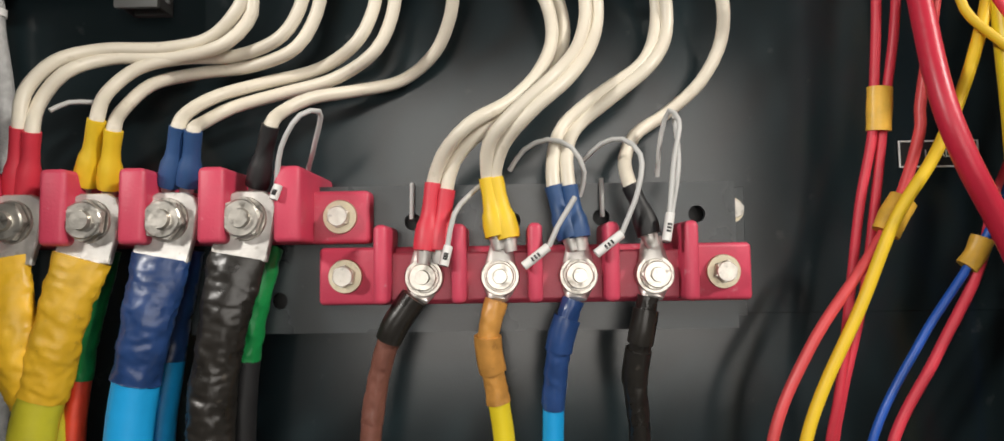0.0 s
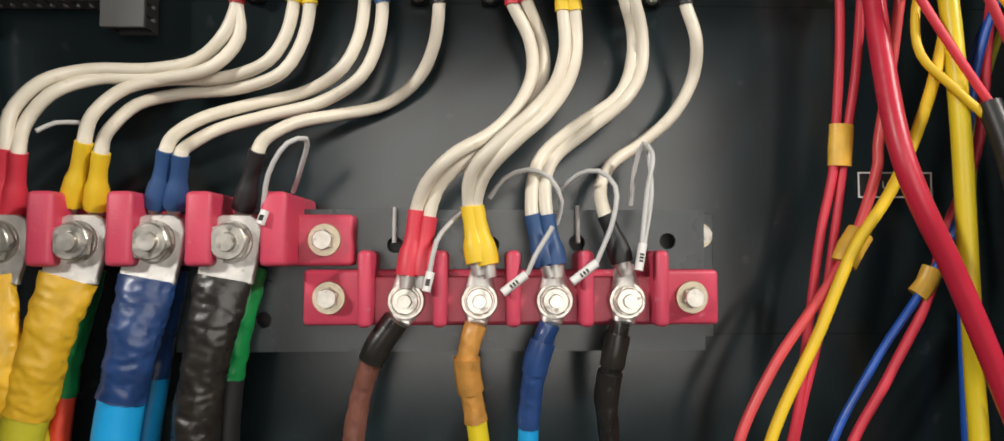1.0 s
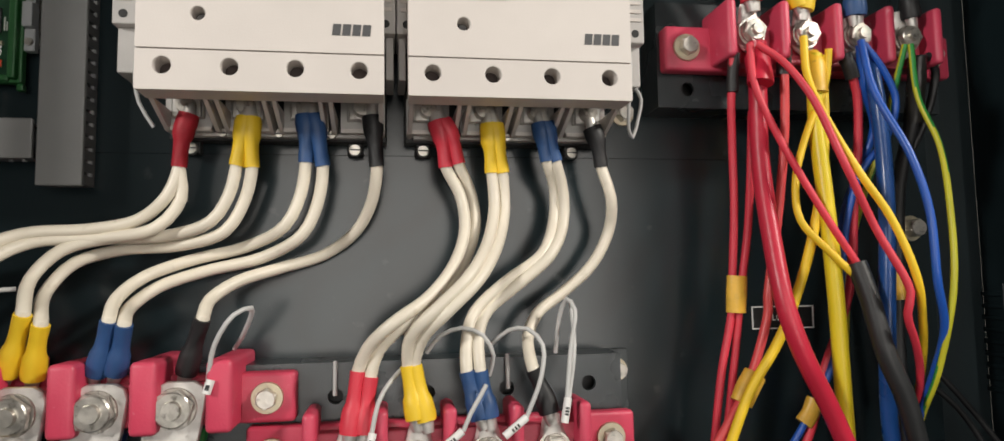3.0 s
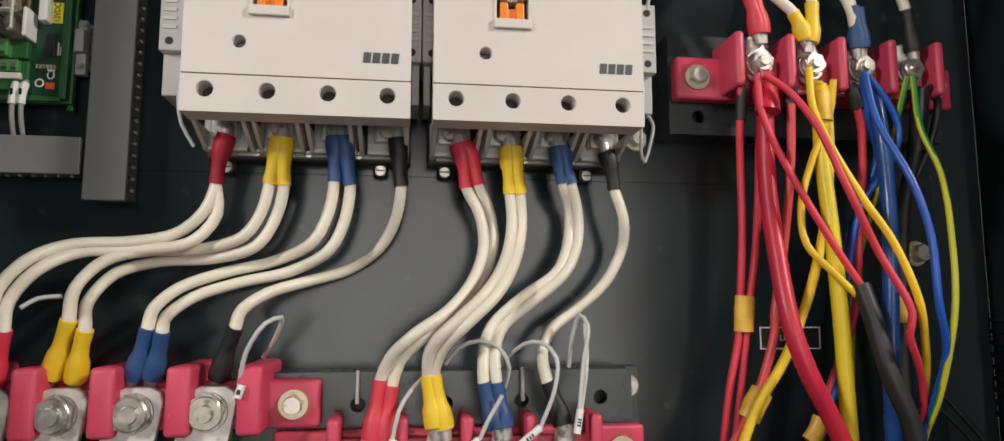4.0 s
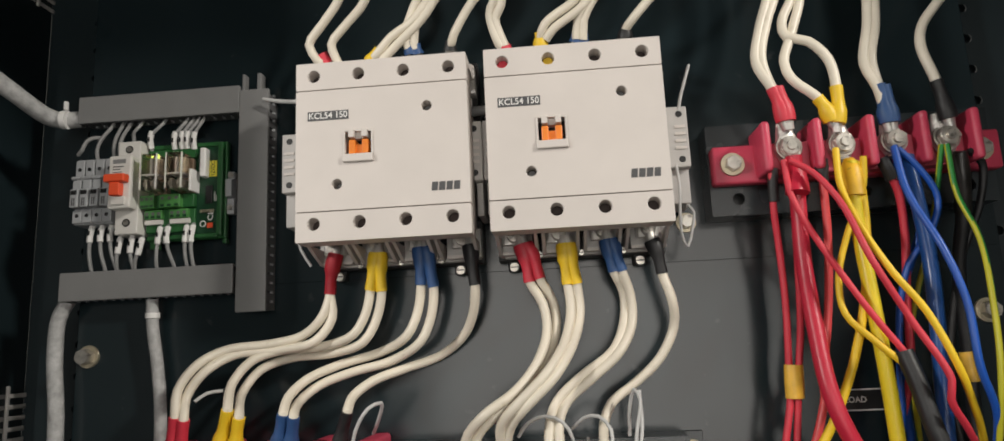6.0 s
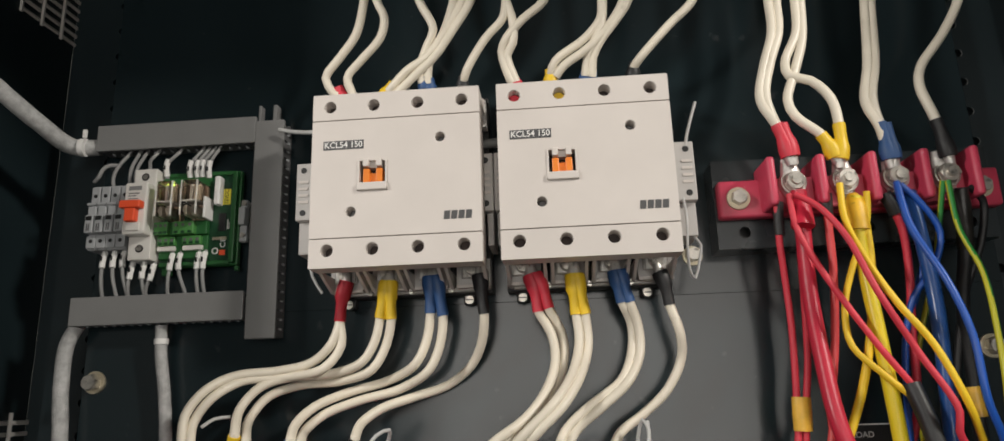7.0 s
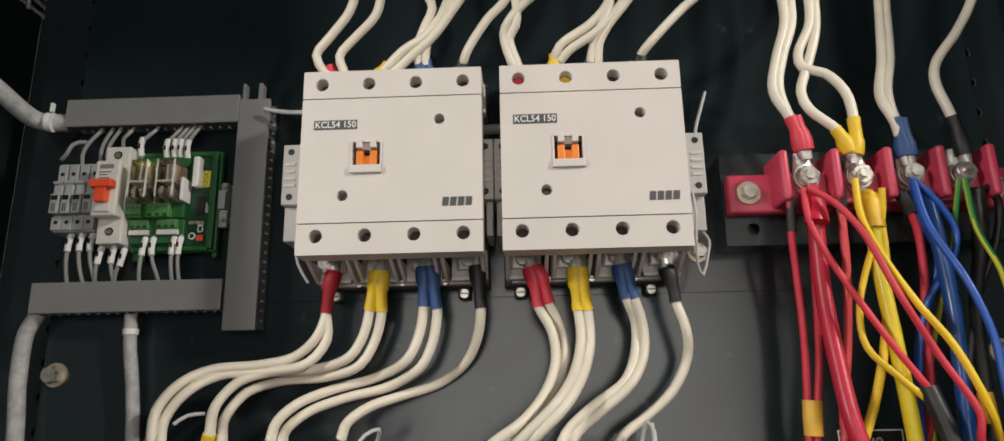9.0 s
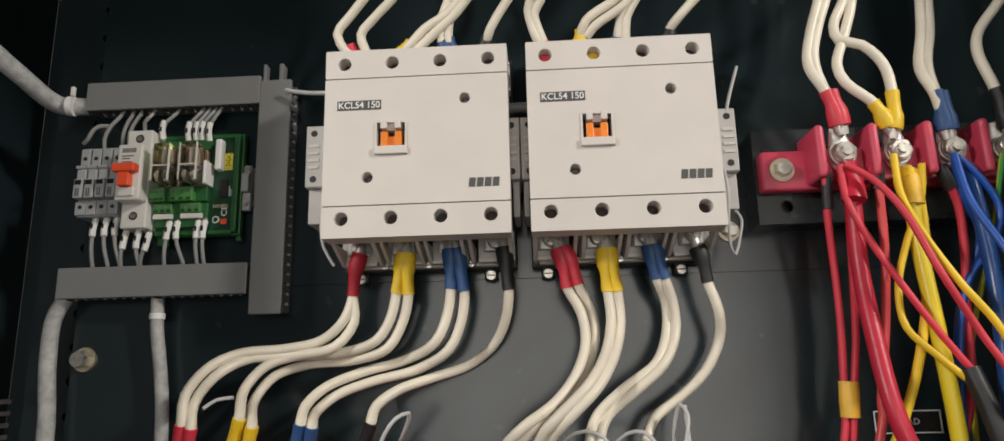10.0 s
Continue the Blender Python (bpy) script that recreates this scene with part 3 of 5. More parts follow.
            zc = zc0 - up * 0.002
            lo, hi = sorted((zc - up * 0.010, zc + up * 0.006))
            bm = bmesh.new()
            tongue = part("terminal", box(bm, p - 0.0085, p + 0.0085, -0.0268, -0.0236, lo, hi, 0.0005, 1), "tin", t, "tinned terminal tongue")
            bm = bmesh.new()
            disc_y(bm, p, zc, 0.0052, -0.0350, -0.0288, 20, 0.0044)
            part("clamp_screw", bm, "steel", tongue, smooth=True)
            bm = bmesh.new()
            part("clamp_washer", box(bm, p - 0.0075, p + 0.0075, -0.0289, -0.0269, zc - 0.006, zc + 0.006, 0.0005, 1), "tin", tongue)
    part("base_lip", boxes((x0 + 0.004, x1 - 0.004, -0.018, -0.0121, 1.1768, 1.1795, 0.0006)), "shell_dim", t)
    for sx, sz, r, y in ((-0.030, 1.1782, 0.0026, -0.0180), (0.0, 1.1782, 0.0024, -0.0180), (0.029, 1.1782, 0.0026, -0.0180), (-0.0488, 1.1715, 0.0037, -0.0080), (0.0415, 1.1715, 0.0037, -0.0080)):
        bm = bmesh.new()
        screw = part("foot_screw", disc_y(bm, cx + sx, sz, r, y - 0.0026, y + 0.0006, 18, r * 0.85), "steel", t, smooth=True)
        part("slot", boxes((cx + sx - r * 0.8, cx + sx + r * 0.8, y - 0.0029, y - 0.0024, sz - 0.0004, sz + 0.0004)), "ink_black", screw)
    for s in (-1, 1):
        a, b = (x0 - left, x0 + 0.0005) if s < 0 else (x1 - 0.0005, x1 + right)
        hx = a + 0.0055 if s < 0 else b - 0.0055
        aux = part("auxiliary_contact", boxes((a, b, -0.046, -0.010, 1.229, 1.272, 0.0008), (a + 0.001, b - 0.001, -0.040, -0.008, 1.205, 1.229, 0.0008)), "shell_dim", t, "grey-white side auxiliary contact block")
        for hz in (1.2345, 1.2665):
            bm = bmesh.new()
            disc_y(bm, hx, hz, 0.0023, -0.0462, -0.0440, 14)
            part("contact_screw", bm, "ink_black", aux)
        for k in range(4):
            part("contact_rib", boxes((hx - 0.0035, hx + 0.0035, -0.0468, -0.0459, 1.2415 + k * 0.005, 1.2435 + k * 0.005)), "shell", aux)
    return t


contactor(0.0465, 0.0205, 0.006)
contactor(0.1762, 0.0055, 0.018)

# coloured heat-shrink ends seen through the access holes of the second contactor
for x, m, word in ((0.1297, "red", "red"), (0.1607, "yellow", "yellow")):
    bm = bmesh.new()
    disc_y(bm, x, 1.303, 0.0040, -0.0655, -0.0616, 20, 0.0037)
    tagged(part("sleeve_tip", bm, m, smooth=True), "%s heat-shrink tip seen in a contactor access hole" % word, "sleeve")
tube_link = tagged(part("control_tube", hose([(0.098, -0.034, 1.282), (0.112, -0.036, 1.283), (0.126, -0.034, 1.282)], 0.0036, 12, 0.004), "duct", smooth=True), "grey control tube bridging two contactors", "tube")


def cable(name, label, material, r, points, sides=12, rough=0.0):
    return tagged(part(name, hose(points, r, sides, 0.005, 1.0, rough), material, smooth=True), label, "cable", name.replace("_", " ") + "s")


def earth_wire(label, r, points):
    """A wire with a green stripe along it that turns slowly round."""
    t = cable("load_cable", label, "earth_yellow", r, points)
    t.data.materials.append(M["earth_green"])
    for p in t.data.polygons:
        if len(p.vertices) == 4 and (p.index % 12 + p.index // 12 // 5) % 12 < 5:
            p.material_index = 1
    return t


def conductor(colour, r, points, sleeves):
    t = thing("conductor", points[0], "cream insulated power conductor with %s heat-shrink ends" % colour, "wire", "power conductors")
    points = [Vector(p) for p in points]
    for material, ends in sleeves:
        # the wire stops a little way inside the tight part of its sleeve
        if len(ends) == 3:
            k, tail = (0, ends[2]) if (Vector(ends[1]) - points[0]).length < (Vector(ends[1]) - points[-1]).length else (-1, ends[0])
            points[k] = Vector(ends[1]).lerp(Vector(tail), 0.72)
    part("insulation", hose(points, r, 12, 0.005), "cream", t, smooth=True)
    for k, (material, ends) in enumerate(sleeves):
        # the sleeve is tight on the wire and swells over the crimp
        a, b = Vector(ends[0]), Vector(ends[-1])
        mid = Vector(points[len(points) // 2])
        crimp_first = (a - mid).length > (b - mid).length
        def bell(s):
            return r * (1.22 + 0.50 / (1 + math.exp((s - 0.44) * 34)) - 0.08 * math.exp(-s * 40) + 0.03 * math.sin(s * 15))
        swell = bell if crimp_first else (lambda s: bell(1 - s))
        sl = part("sleeve", hose(ends, swell, 14, 0.003, 1.0, 0.06), material, t, "%s heat-shrink sleeve" % colour, True)
        tip, tail = (a, b) if crimp_first else (b, a)
        d = (tip - tail).normalized()
        part("crimp_barrel", hose([tip - d * 0.002, tip + d * 0.0025, tip + d * 0.006], lambda s: 0.0041 - 0.0012 * s, 12, 0.002, 0.75), "tin", sl, "tinned crimp barrel", True)
    return t

# ---- cream conductors with coloured sleeves ----

conductor("red", 0.0033, [(-0.0001, -0.0340, 1.1737), (-0.002, -0.033, 1.157), (-0.007, -0.034, 1.142), (-0.0233, -0.0280, 1.1293), (-0.0464, -0.0270, 1.1245), (-0.0760, -0.0350, 1.1215), (-0.0904, -0.0470, 1.1123), (-0.101, -0.052, 1.096), (-0.100, -0.056, 1.079), (-0.104, -0.051, 1.064)], [("red", [(0.0024, -0.0335, 1.1850), (-0.0001, -0.0340, 1.1737), (-0.002, -0.033, 1.157)]), ("red", [(-0.100, -0.056, 1.079), (-0.104, -0.051, 1.064), (-0.108, -0.046, 1.048)])])
conductor("red", 0.0033, [(-0.0001, -0.0340, 1.1737), (-0.002, -0.033, 1.157), (-0.001, -0.032, 1.140), (-0.012, -0.034, 1.125), (-0.041, -0.026, 1.120), (-0.071, -0.032, 1.118), (-0.086, -0.046, 1.107), (-0.097, -0.048, 1.091), (-0.094, -0.056, 1.077), (-0.098, -0.051, 1.063)], [("red", [(0.0024, -0.0335, 1.1850), (-0.0001, -0.0340, 1.1737), (-0.002, -0.033, 1.157)]), ("red", [(-0.094, -0.056, 1.077), (-0.098, -0.051, 1.063), (-0.103, -0.046, 1.048)])])
conductor("yellow", 0.0033, [(0.0301, -0.0340, 1.1737), (0.027, -0.033, 1.158), (0.023, -0.032, 1.142), (0.014, -0.032, 1.128), (-0.0118, -0.0240, 1.1208), (-0.0398, -0.0250, 1.1196), (-0.0594, -0.0290, 1.1137), (-0.0691, -0.0390, 1.0989), (-0.064, -0.056, 1.082), (-0.069, -0.051, 1.068)], [("yellow", [(0.0320, -0.0335, 1.1839), (0.0301, -0.0340, 1.1737), (0.027, -0.033, 1.158)]), ("yellow", [(-0.064, -0.056, 1.082), (-0.069, -0.051, 1.068), (-0.075, -0.046, 1.053)])])
conductor("yellow", 0.0033, [(0.0342, -0.0340, 1.1727), (0.035, -0.033, 1.157), (0.031, -0.030, 1.140), (0.021, -0.030, 1.123), (-0.004, -0.022, 1.116), (-0.036, -0.016, 1.114), (-0.056, -0.022, 1.107), (-0.065, -0.032, 1.092), (-0.056, -0.056, 1.077), (-0.060, -0.051, 1.064)], [("yellow", [(0.0340, -0.0335, 1.1839), (0.0342, -0.0340, 1.1727), (0.035, -0.033, 1.157)]), ("yellow", [(-0.056, -0.056, 1.077), (-0.060, -0.051, 1.064), (-0.063, -0.046, 1.051)])])
conductor("blue", 0.0033, [(0.0634, -0.0340, 1.1747), (0.063, -0.033, 1.160), (0.060, -0.030, 1.143), (0.052, -0.030, 1.126), (0.0297, -0.0180, 1.1152), (0.0014, -0.0180, 1.1082), (-0.0199, -0.0280, 1.0990), (-0.028, -0.042, 1.088), (-0.026, -0.056, 1.078), (-0.030, -0.051, 1.065)], [("blue", [(0.0626, -0.0335, 1.1860), (0.0634, -0.0340, 1.1747), (0.063, -0.033, 1.160)]), ("blue", [(-0.026, -0.056, 1.078), (-0.030, -0.051, 1.065), (-0.035, -0.046, 1.052)])])
conductor("blue", 0.0033, [(0.0695, -0.0340, 1.1737), (0.072, -0.033, 1.158), (0.069, -0.030, 1.138), (0.061, -0.030, 1.121), (0.0392, -0.0220, 1.1091), (0.0090, -0.0180, 1.1021), (-0.0132, -0.0240, 1.0940), (-0.023, -0.036, 1.084), (-0.019, -0.056, 1.076), (-0.022, -0.051, 1.064)], [("blue", [(0.0667, -0.0335, 1.1860), (0.0695, -0.0340, 1.1737), (0.072, -0.033, 1.158)]), ("blue", [(-0.019, -0.056, 1.076), (-0.022, -0.051, 1.064), (-0.026, -0.046, 1.052)])])
conductor("black", 0.0033, [(0.0997, -0.0340, 1.1737), (0.101, -0.033, 1.158), (0.098, -0.024, 1.140), (0.089, -0.014, 1.124), (0.071, -0.008, 1.111), (0.047, -0.018, 1.103), (0.028, -0.032, 1.096), (0.017, -0.042, 1.087), (0.017, -0.056, 1.078), (0.012, -0.051, 1.065)], [("black", [(0.0983, -0.0335, 1.1860), (0.0997, -0.0340, 1.1737), (0.101, -0.033, 1.158)]), ("black", [(0.017, -0.056, 1.078), (0.012, -0.051, 1.065), (0.007, -0.046, 1.051)])])
conductor("red", 0.0033, [(0.1371, -0.0340, 1.1737), (0.139, -0.033, 1.158), (0.147, -0.030, 1.143), (0.149, -0.036, 1.124), (0.142, -0.048, 1.104), (0.128, -0.060, 1.087), (0.109, -0.070, 1.074), (0.097, -0.062, 1.062), (0.092, -0.056, 1.050), (0.090, -0.056, 1.034)], [("red", [(0.1341, -0.0335, 1.1839), (0.1371, -0.0340, 1.1737), (0.139, -0.033, 1.158)]), ("red", [(0.092, -0.056, 1.050), (0.090, -0.056, 1.034), (0.088, -0.057, 1.019)])])
conductor("red", 0.0033, [(0.1421, -0.0340, 1.1747), (0.146, -0.033, 1.160), (0.154, -0.024, 1.144), (0.155, -0.032, 1.124), (0.147, -0.040, 1.103), (0.133, -0.054, 1.085), (0.115, -0.062, 1.073), (0.102, -0.058, 1.060), (0.098, -0.056, 1.047), (0.096, -0.056, 1.033)], [("red", [(0.1371, -0.0335, 1.1839), (0.1421, -0.0340, 1.1747), (0.146, -0.033, 1.160)]), ("red", [(0.098, -0.056, 1.047), (0.096, -0.056, 1.033), (0.095, -0.057, 1.019)])])
conductor("yellow", 0.0033, [(0.1643, -0.0340, 1.1717), (0.165, -0.033, 1.155), (0.166, -0.034, 1.137), (0.160, -0.048, 1.115), (0.147, -0.066, 1.096), (0.130, -0.070, 1.080), (0.118, -0.064, 1.067), (0.117, -0.056, 1.052), (0.119, -0.056, 1.038)], [("yellow", [(0.1637, -0.0335, 1.1829), (0.1643, -0.0340, 1.1717), (0.165, -0.033, 1.155)]), ("yellow", [(0.117, -0.056, 1.052), (0.119, -0.056, 1.038), (0.121, -0.057, 1.025)])])
conductor("yellow", 0.0033, [(0.1683, -0.0340, 1.1707), (0.171, -0.033, 1.155), (0.172, -0.032, 1.136), (0.166, -0.046, 1.115), (0.153, -0.064, 1.095), (0.137, -0.070, 1.080), (0.124, -0.062, 1.066), (0.120, -0.056, 1.052), (0.123, -0.056, 1.038)], [("yellow", [(0.1667, -0.0335, 1.1829), (0.1683, -0.0340, 1.1707), (0.171, -0.033, 1.155)]), ("yellow", [(0.120, -0.056, 1.052), (0.123, -0.056, 1.038), (0.126, -0.057, 1.024)])])
conductor("blue", 0.0033, [(0.1945, -0.0340, 1.1757), (0.197, -0.033, 1.162), (0.203, -0.024, 1.148), (0.202, -0.026, 1.130), (0.192, -0.038, 1.109), (0.171, -0.040, 1.094), (0.153, -0.044, 1.078), (0.148, -0.050, 1.065), (0.147, -0.056, 1.048), (0.150, -0.056, 1.036)], [("blue", [(0.1933, -0.0335, 1.1839), (0.1945, -0.0340, 1.1757), (0.197, -0.033, 1.162)]), ("blue", [(0.147, -0.056, 1.048), (0.150, -0.056, 1.036), (0.154, -0.057, 1.024)])])
conductor("blue", 0.0033, [(0.1986, -0.0340, 1.1747), (0.202, -0.033, 1.162), (0.207, -0.028, 1.147), (0.207, -0.028, 1.128), (0.196, -0.040, 1.108), (0.177, -0.042, 1.092), (0.160, -0.042, 1.078), (0.154, -0.050, 1.066), (0.154, -0.056, 1.048), (0.156, -0.056, 1.036)], [("blue", [(0.1963, -0.0335, 1.1839), (0.1986, -0.0340, 1.1747), (0.202, -0.033, 1.162)]), ("blue", [(0.154, -0.056, 1.048), (0.156, -0.056, 1.036), (0.158, -0.057, 1.024)])])
conductor("black", 0.0033, [(0.2268, -0.0340, 1.1727), (0.229, -0.033, 1.159), (0.234, -0.034, 1.141), (0.235, -0.026, 1.124), (0.224, -0.026, 1.103), (0.206, -0.026, 1.087), (0.189, -0.032, 1.075), (0.183, -0.038, 1.063), (0.182, -0.056, 1.048), (0.187, -0.056, 1.036)], [("black", [(0.2239, -0.0335, 1.1819), (0.2268, -0.0340, 1.1727), (0.229, -0.033, 1.159)]), ("black", [(0.182, -0.056, 1.048), (0.187, -0.056, 1.036), (0.190, -0.057, 1.025)])])
conductor("red", 0.0033, [(-0.007, -0.033, 1.333), (-0.008, -0.034, 1.329), (-0.016, -0.038, 1.343), (-0.005, -0.042, 1.356), (0.009, -0.045, 1.374), (0.015, -0.045, 1.403), (0.018, -0.045, 1.433), (0.018, -0.040, 1.460), (0.017, -0.030, 1.516)], [("red", [(-0.005, -0.031, 1.330), (-0.008, -0.034, 1.337)])])
conductor("red", 0.0033, [(0.005, -0.034, 1.328), (0.001, -0.038, 1.342), (0.011, -0.041, 1.353), (0.028, -0.044, 1.371), (0.031, -0.045, 1.387), (0.025, -0.045, 1.402), (0.022, -0.045, 1.432), (0.022, -0.040, 1.460), (0.023, -0.030, 1.516)], [])
conductor("yellow", 0.0033, [(0.032, -0.033, 1.333), (0.032, -0.034, 1.331), (0.047, -0.039, 1.344), (0.063, -0.042, 1.353), (0.079, -0.045, 1.373), (0.092, -0.045, 1.397), (0.099, -0.045, 1.427), (0.099, -0.040, 1.460), (0.097, -0.030, 1.516)], [("yellow", [(0.028, -0.031, 1.328), (0.036, -0.034, 1.337)])])
conductor("yellow", 0.0033, [(0.038, -0.034, 1.328), (0.053, -0.038, 1.340), (0.070, -0.042, 1.354), (0.083, -0.045, 1.371), (0.098, -0.045, 1.396), (0.106, -0.045, 1.426), (0.106, -0.040, 1.460), (0.104, -0.030, 1.516)], [])
conductor("blue", 0.0033, [(0.059, -0.033, 1.337), (0.058, -0.034, 1.336), (0.058, -0.038, 1.349), (0.064, -0.042, 1.363), (0.069, -0.045, 1.374), (0.058, -0.045, 1.400), (0.053, -0.045, 1.430), (0.053, -0.040, 1.460), (0.054, -0.030, 1.516)], [("blue", [(0.060, -0.031, 1.332), (0.059, -0.034, 1.341)])])
conductor("blue", 0.0033, [(0.064, -0.033, 1.336), (0.063, -0.034, 1.335), (0.064, -0.038, 1.349), (0.071, -0.042, 1.361), (0.078, -0.045, 1.374), (0.085, -0.045, 1.398), (0.089, -0.045, 1.428), (0.089, -0.040, 1.460), (0.088, -0.030, 1.516)], [("blue", [(0.064, -0.031, 1.332), (0.063, -0.034, 1.339)])])
conductor("black", 0.0033, [(0.089, -0.033, 1.336), (0.090, -0.034, 1.336), (0.093, -0.038, 1.342), (0.108, -0.043, 1.364), (0.122, -0.045, 1.379), (0.125, -0.045, 1.394), (0.127, -0.045, 1.424), (0.127, -0.040, 1.460), (0.126, -0.030, 1.516)], [("black", [(0.089, -0.031, 1.333), (0.090, -0.034, 1.339)])])
conductor("red", 0.0033, [(0.128, -0.033, 1.334), (0.127, -0.034, 1.331), (0.120, -0.038, 1.355), (0.124, -0.043, 1.363), (0.137, -0.045, 1.377), (0.154, -0.045, 1.392), (0.162, -0.045, 1.422), (0.162, -0.040, 1.460), (0.161, -0.030, 1.516)], [("red", [(0.130, -0.031, 1.328), (0.126, -0.034, 1.340)])])
conductor("red", 0.0033, [(0.130, -0.034, 1.331), (0.124, -0.038, 1.352), (0.129, -0.042, 1.360), (0.129, -0.045, 1.380), (0.125, -0.045, 1.394), (0.123, -0.045, 1.424), (0.123, -0.040, 1.460), (0.123, -0.030, 1.516)], [])
conductor("yellow", 0.0033, [(0.156, -0.033, 1.335), (0.156, -0.034, 1.336), (0.160, -0.039, 1.344), (0.182, -0.043, 1.358), (0.195, -0.045, 1.373), (0.197, -0.045, 1.388), (0.198, -0.045, 1.418), (0.198, -0.040, 1.460), (0.198, -0.030, 1.516)], [("yellow", [(0.156, -0.031, 1.330), (0.156, -0.034, 1.340)])])
conductor("yellow", 0.0033, [(0.160, -0.034, 1.334), (0.166, -0.038, 1.340), (0.185, -0.043, 1.351), (0.201, -0.045, 1.367), (0.213, -0.045, 1.387), (0.219, -0.045, 1.417), (0.219, -0.040, 1.460), (0.218, -0.030, 1.516)], [])
conductor("blue", 0.0033, [(0.182, -0.033, 1.335), (0.182, -0.034, 1.333), (0.184, -0.038, 1.345), (0.188, -0.043, 1.353), (0.195, -0.045, 1.367), (0.198, -0.045, 1.388), (0.200, -0.045, 1.418), (0.200, -0.040, 1.460), (0.199, -0.030, 1.516)], [("blue", [(0.182, -0.031, 1.332), (0.183, -0.034, 1.337)])])
conductor("blue", 0.0033, [(0.186, -0.033, 1.335), (0.187, -0.034, 1.332), (0.188, -0.038, 1.345), (0.195, -0.043, 1.357), (0.205, -0.045, 1.369), (0.217, -0.045, 1.387), (0.223, -0.045, 1.417), (0.223, -0.040, 1.460), (0.222, -0.030, 1.516)], [("blue", [(0.186, -0.031, 1.332), (0.187, -0.034, 1.337)])])
conductor("black", 0.0033, [(0.218, -0.033, 1.336), (0.218, -0.034, 1.337), (0.223, -0.040, 1.342), (0.245, -0.045, 1.364), (0.264, -0.045, 1.383), (0.274, -0.045, 1.413), (0.274, -0.040, 1.460), (0.272, -0.030, 1.516)], [("black", [(0.217, -0.031, 1.331), (0.219, -0.034, 1.341)])])
conductor("red", 0.0033, [(0.312, -0.057, 1.264), (0.308, -0.058, 1.275), (0.300, -0.056, 1.295), (0.306, -0.052, 1.321), (0.316, -0.049, 1.350), (0.318, -0.045, 1.378), (0.319, -0.045, 1.408), (0.319, -0.040, 1.460), (0.319, -0.030, 1.516)], [("red", [(0.308, -0.058, 1.276), (0.312, -0.057, 1.264), (0.314, -0.056, 1.253)])])
conductor("red", 0.0033, [(0.311, -0.058, 1.276), (0.304, -0.056, 1.296), (0.311, -0.052, 1.324), (0.321, -0.049, 1.350), (0.324, -0.045, 1.378), (0.326, -0.045, 1.408), (0.326, -0.040, 1.460), (0.325, -0.030, 1.516)], [("red", [(0.3112, -0.058, 1.276), (0.3145, -0.057, 1.264), (0.3160, -0.056, 1.253)])])
conductor("yellow", 0.0033, [(0.349, -0.057, 1.261), (0.349, -0.058, 1.273), (0.347, -0.056, 1.294), (0.336, -0.055, 1.308), (0.323, -0.052, 1.314), (0.322, -0.050, 1.325), (0.334, -0.047, 1.350), (0.337, -0.045, 1.377), (0.339, -0.045, 1.407), (0.339, -0.040, 1.460), (0.338, -0.030, 1.516)], [("yellow", [(0.349, -0.058, 1.274), (0.349, -0.057, 1.261), (0.347, -0.056, 1.249)])])
conductor("yellow", 0.0033, [(0.341, -0.057, 1.259), (0.338, -0.058, 1.265), (0.322, -0.056, 1.282), (0.319, -0.054, 1.295), (0.327, -0.051, 1.316), (0.337, -0.048, 1.344), (0.341, -0.045, 1.376), (0.343, -0.045, 1.406), (0.343, -0.040, 1.460), (0.343, -0.030, 1.516)], [("yellow", [(0.336, -0.058, 1.267), (0.341, -0.057, 1.259), (0.344, -0.056, 1.251)])])
conductor("blue", 0.0033, [(0.378, -0.057, 1.259), (0.375, -0.058, 1.271), (0.370, -0.055, 1.289), (0.378, -0.050, 1.320), (0.386, -0.045, 1.373), (0.390, -0.045, 1.403), (0.390, -0.040, 1.460), (0.389, -0.030, 1.516)], [("blue", [(0.376, -0.058, 1.273), (0.378, -0.057, 1.259), (0.379, -0.056, 1.247)])])
conductor("blue", 0.0033, [(0.379, -0.058, 1.272), (0.375, -0.055, 1.290), (0.383, -0.050, 1.319), (0.390, -0.045, 1.372), (0.394, -0.045, 1.402), (0.394, -0.040, 1.460), (0.393, -0.030, 1.516)], [("blue", [(0.3790, -0.058, 1.272), (0.3808, -0.057, 1.259), (0.3815, -0.056, 1.247)])])
conductor("black", 0.0033, [(0.415, -0.057, 1.260), (0.412, -0.058, 1.273), (0.407, -0.056, 1.298), (0.412, -0.052, 1.314), (0.432, -0.049, 1.339), (0.450, -0.045, 1.367), (0.459, -0.045, 1.397), (0.459, -0.040, 1.460), (0.457, -0.030, 1.516)], [("black", [(0.412, -0.058, 1.273), (0.415, -0.057, 1.260), (0.417, -0.056, 1.247)])])

# ---- load cables ----

cable("load_cable", "thin red wire with a black-taped end on the load block", "red", 0.0023, [(0.302, -0.055, 1.219), (0.302, -0.051, 1.195), (0.304, -0.046, 1.172), (0.305, -0.043, 1.136), (0.303, -0.041, 1.093), (0.302, -0.040, 1.074), (0.295, -0.039, 1.040), (0.289, -0.037, 0.995), (0.283, -0.034, 0.947), (0.279, -0.030, 0.919), (0.279, -0.024, 0.820), (0.279, -0.018, 0.701)])
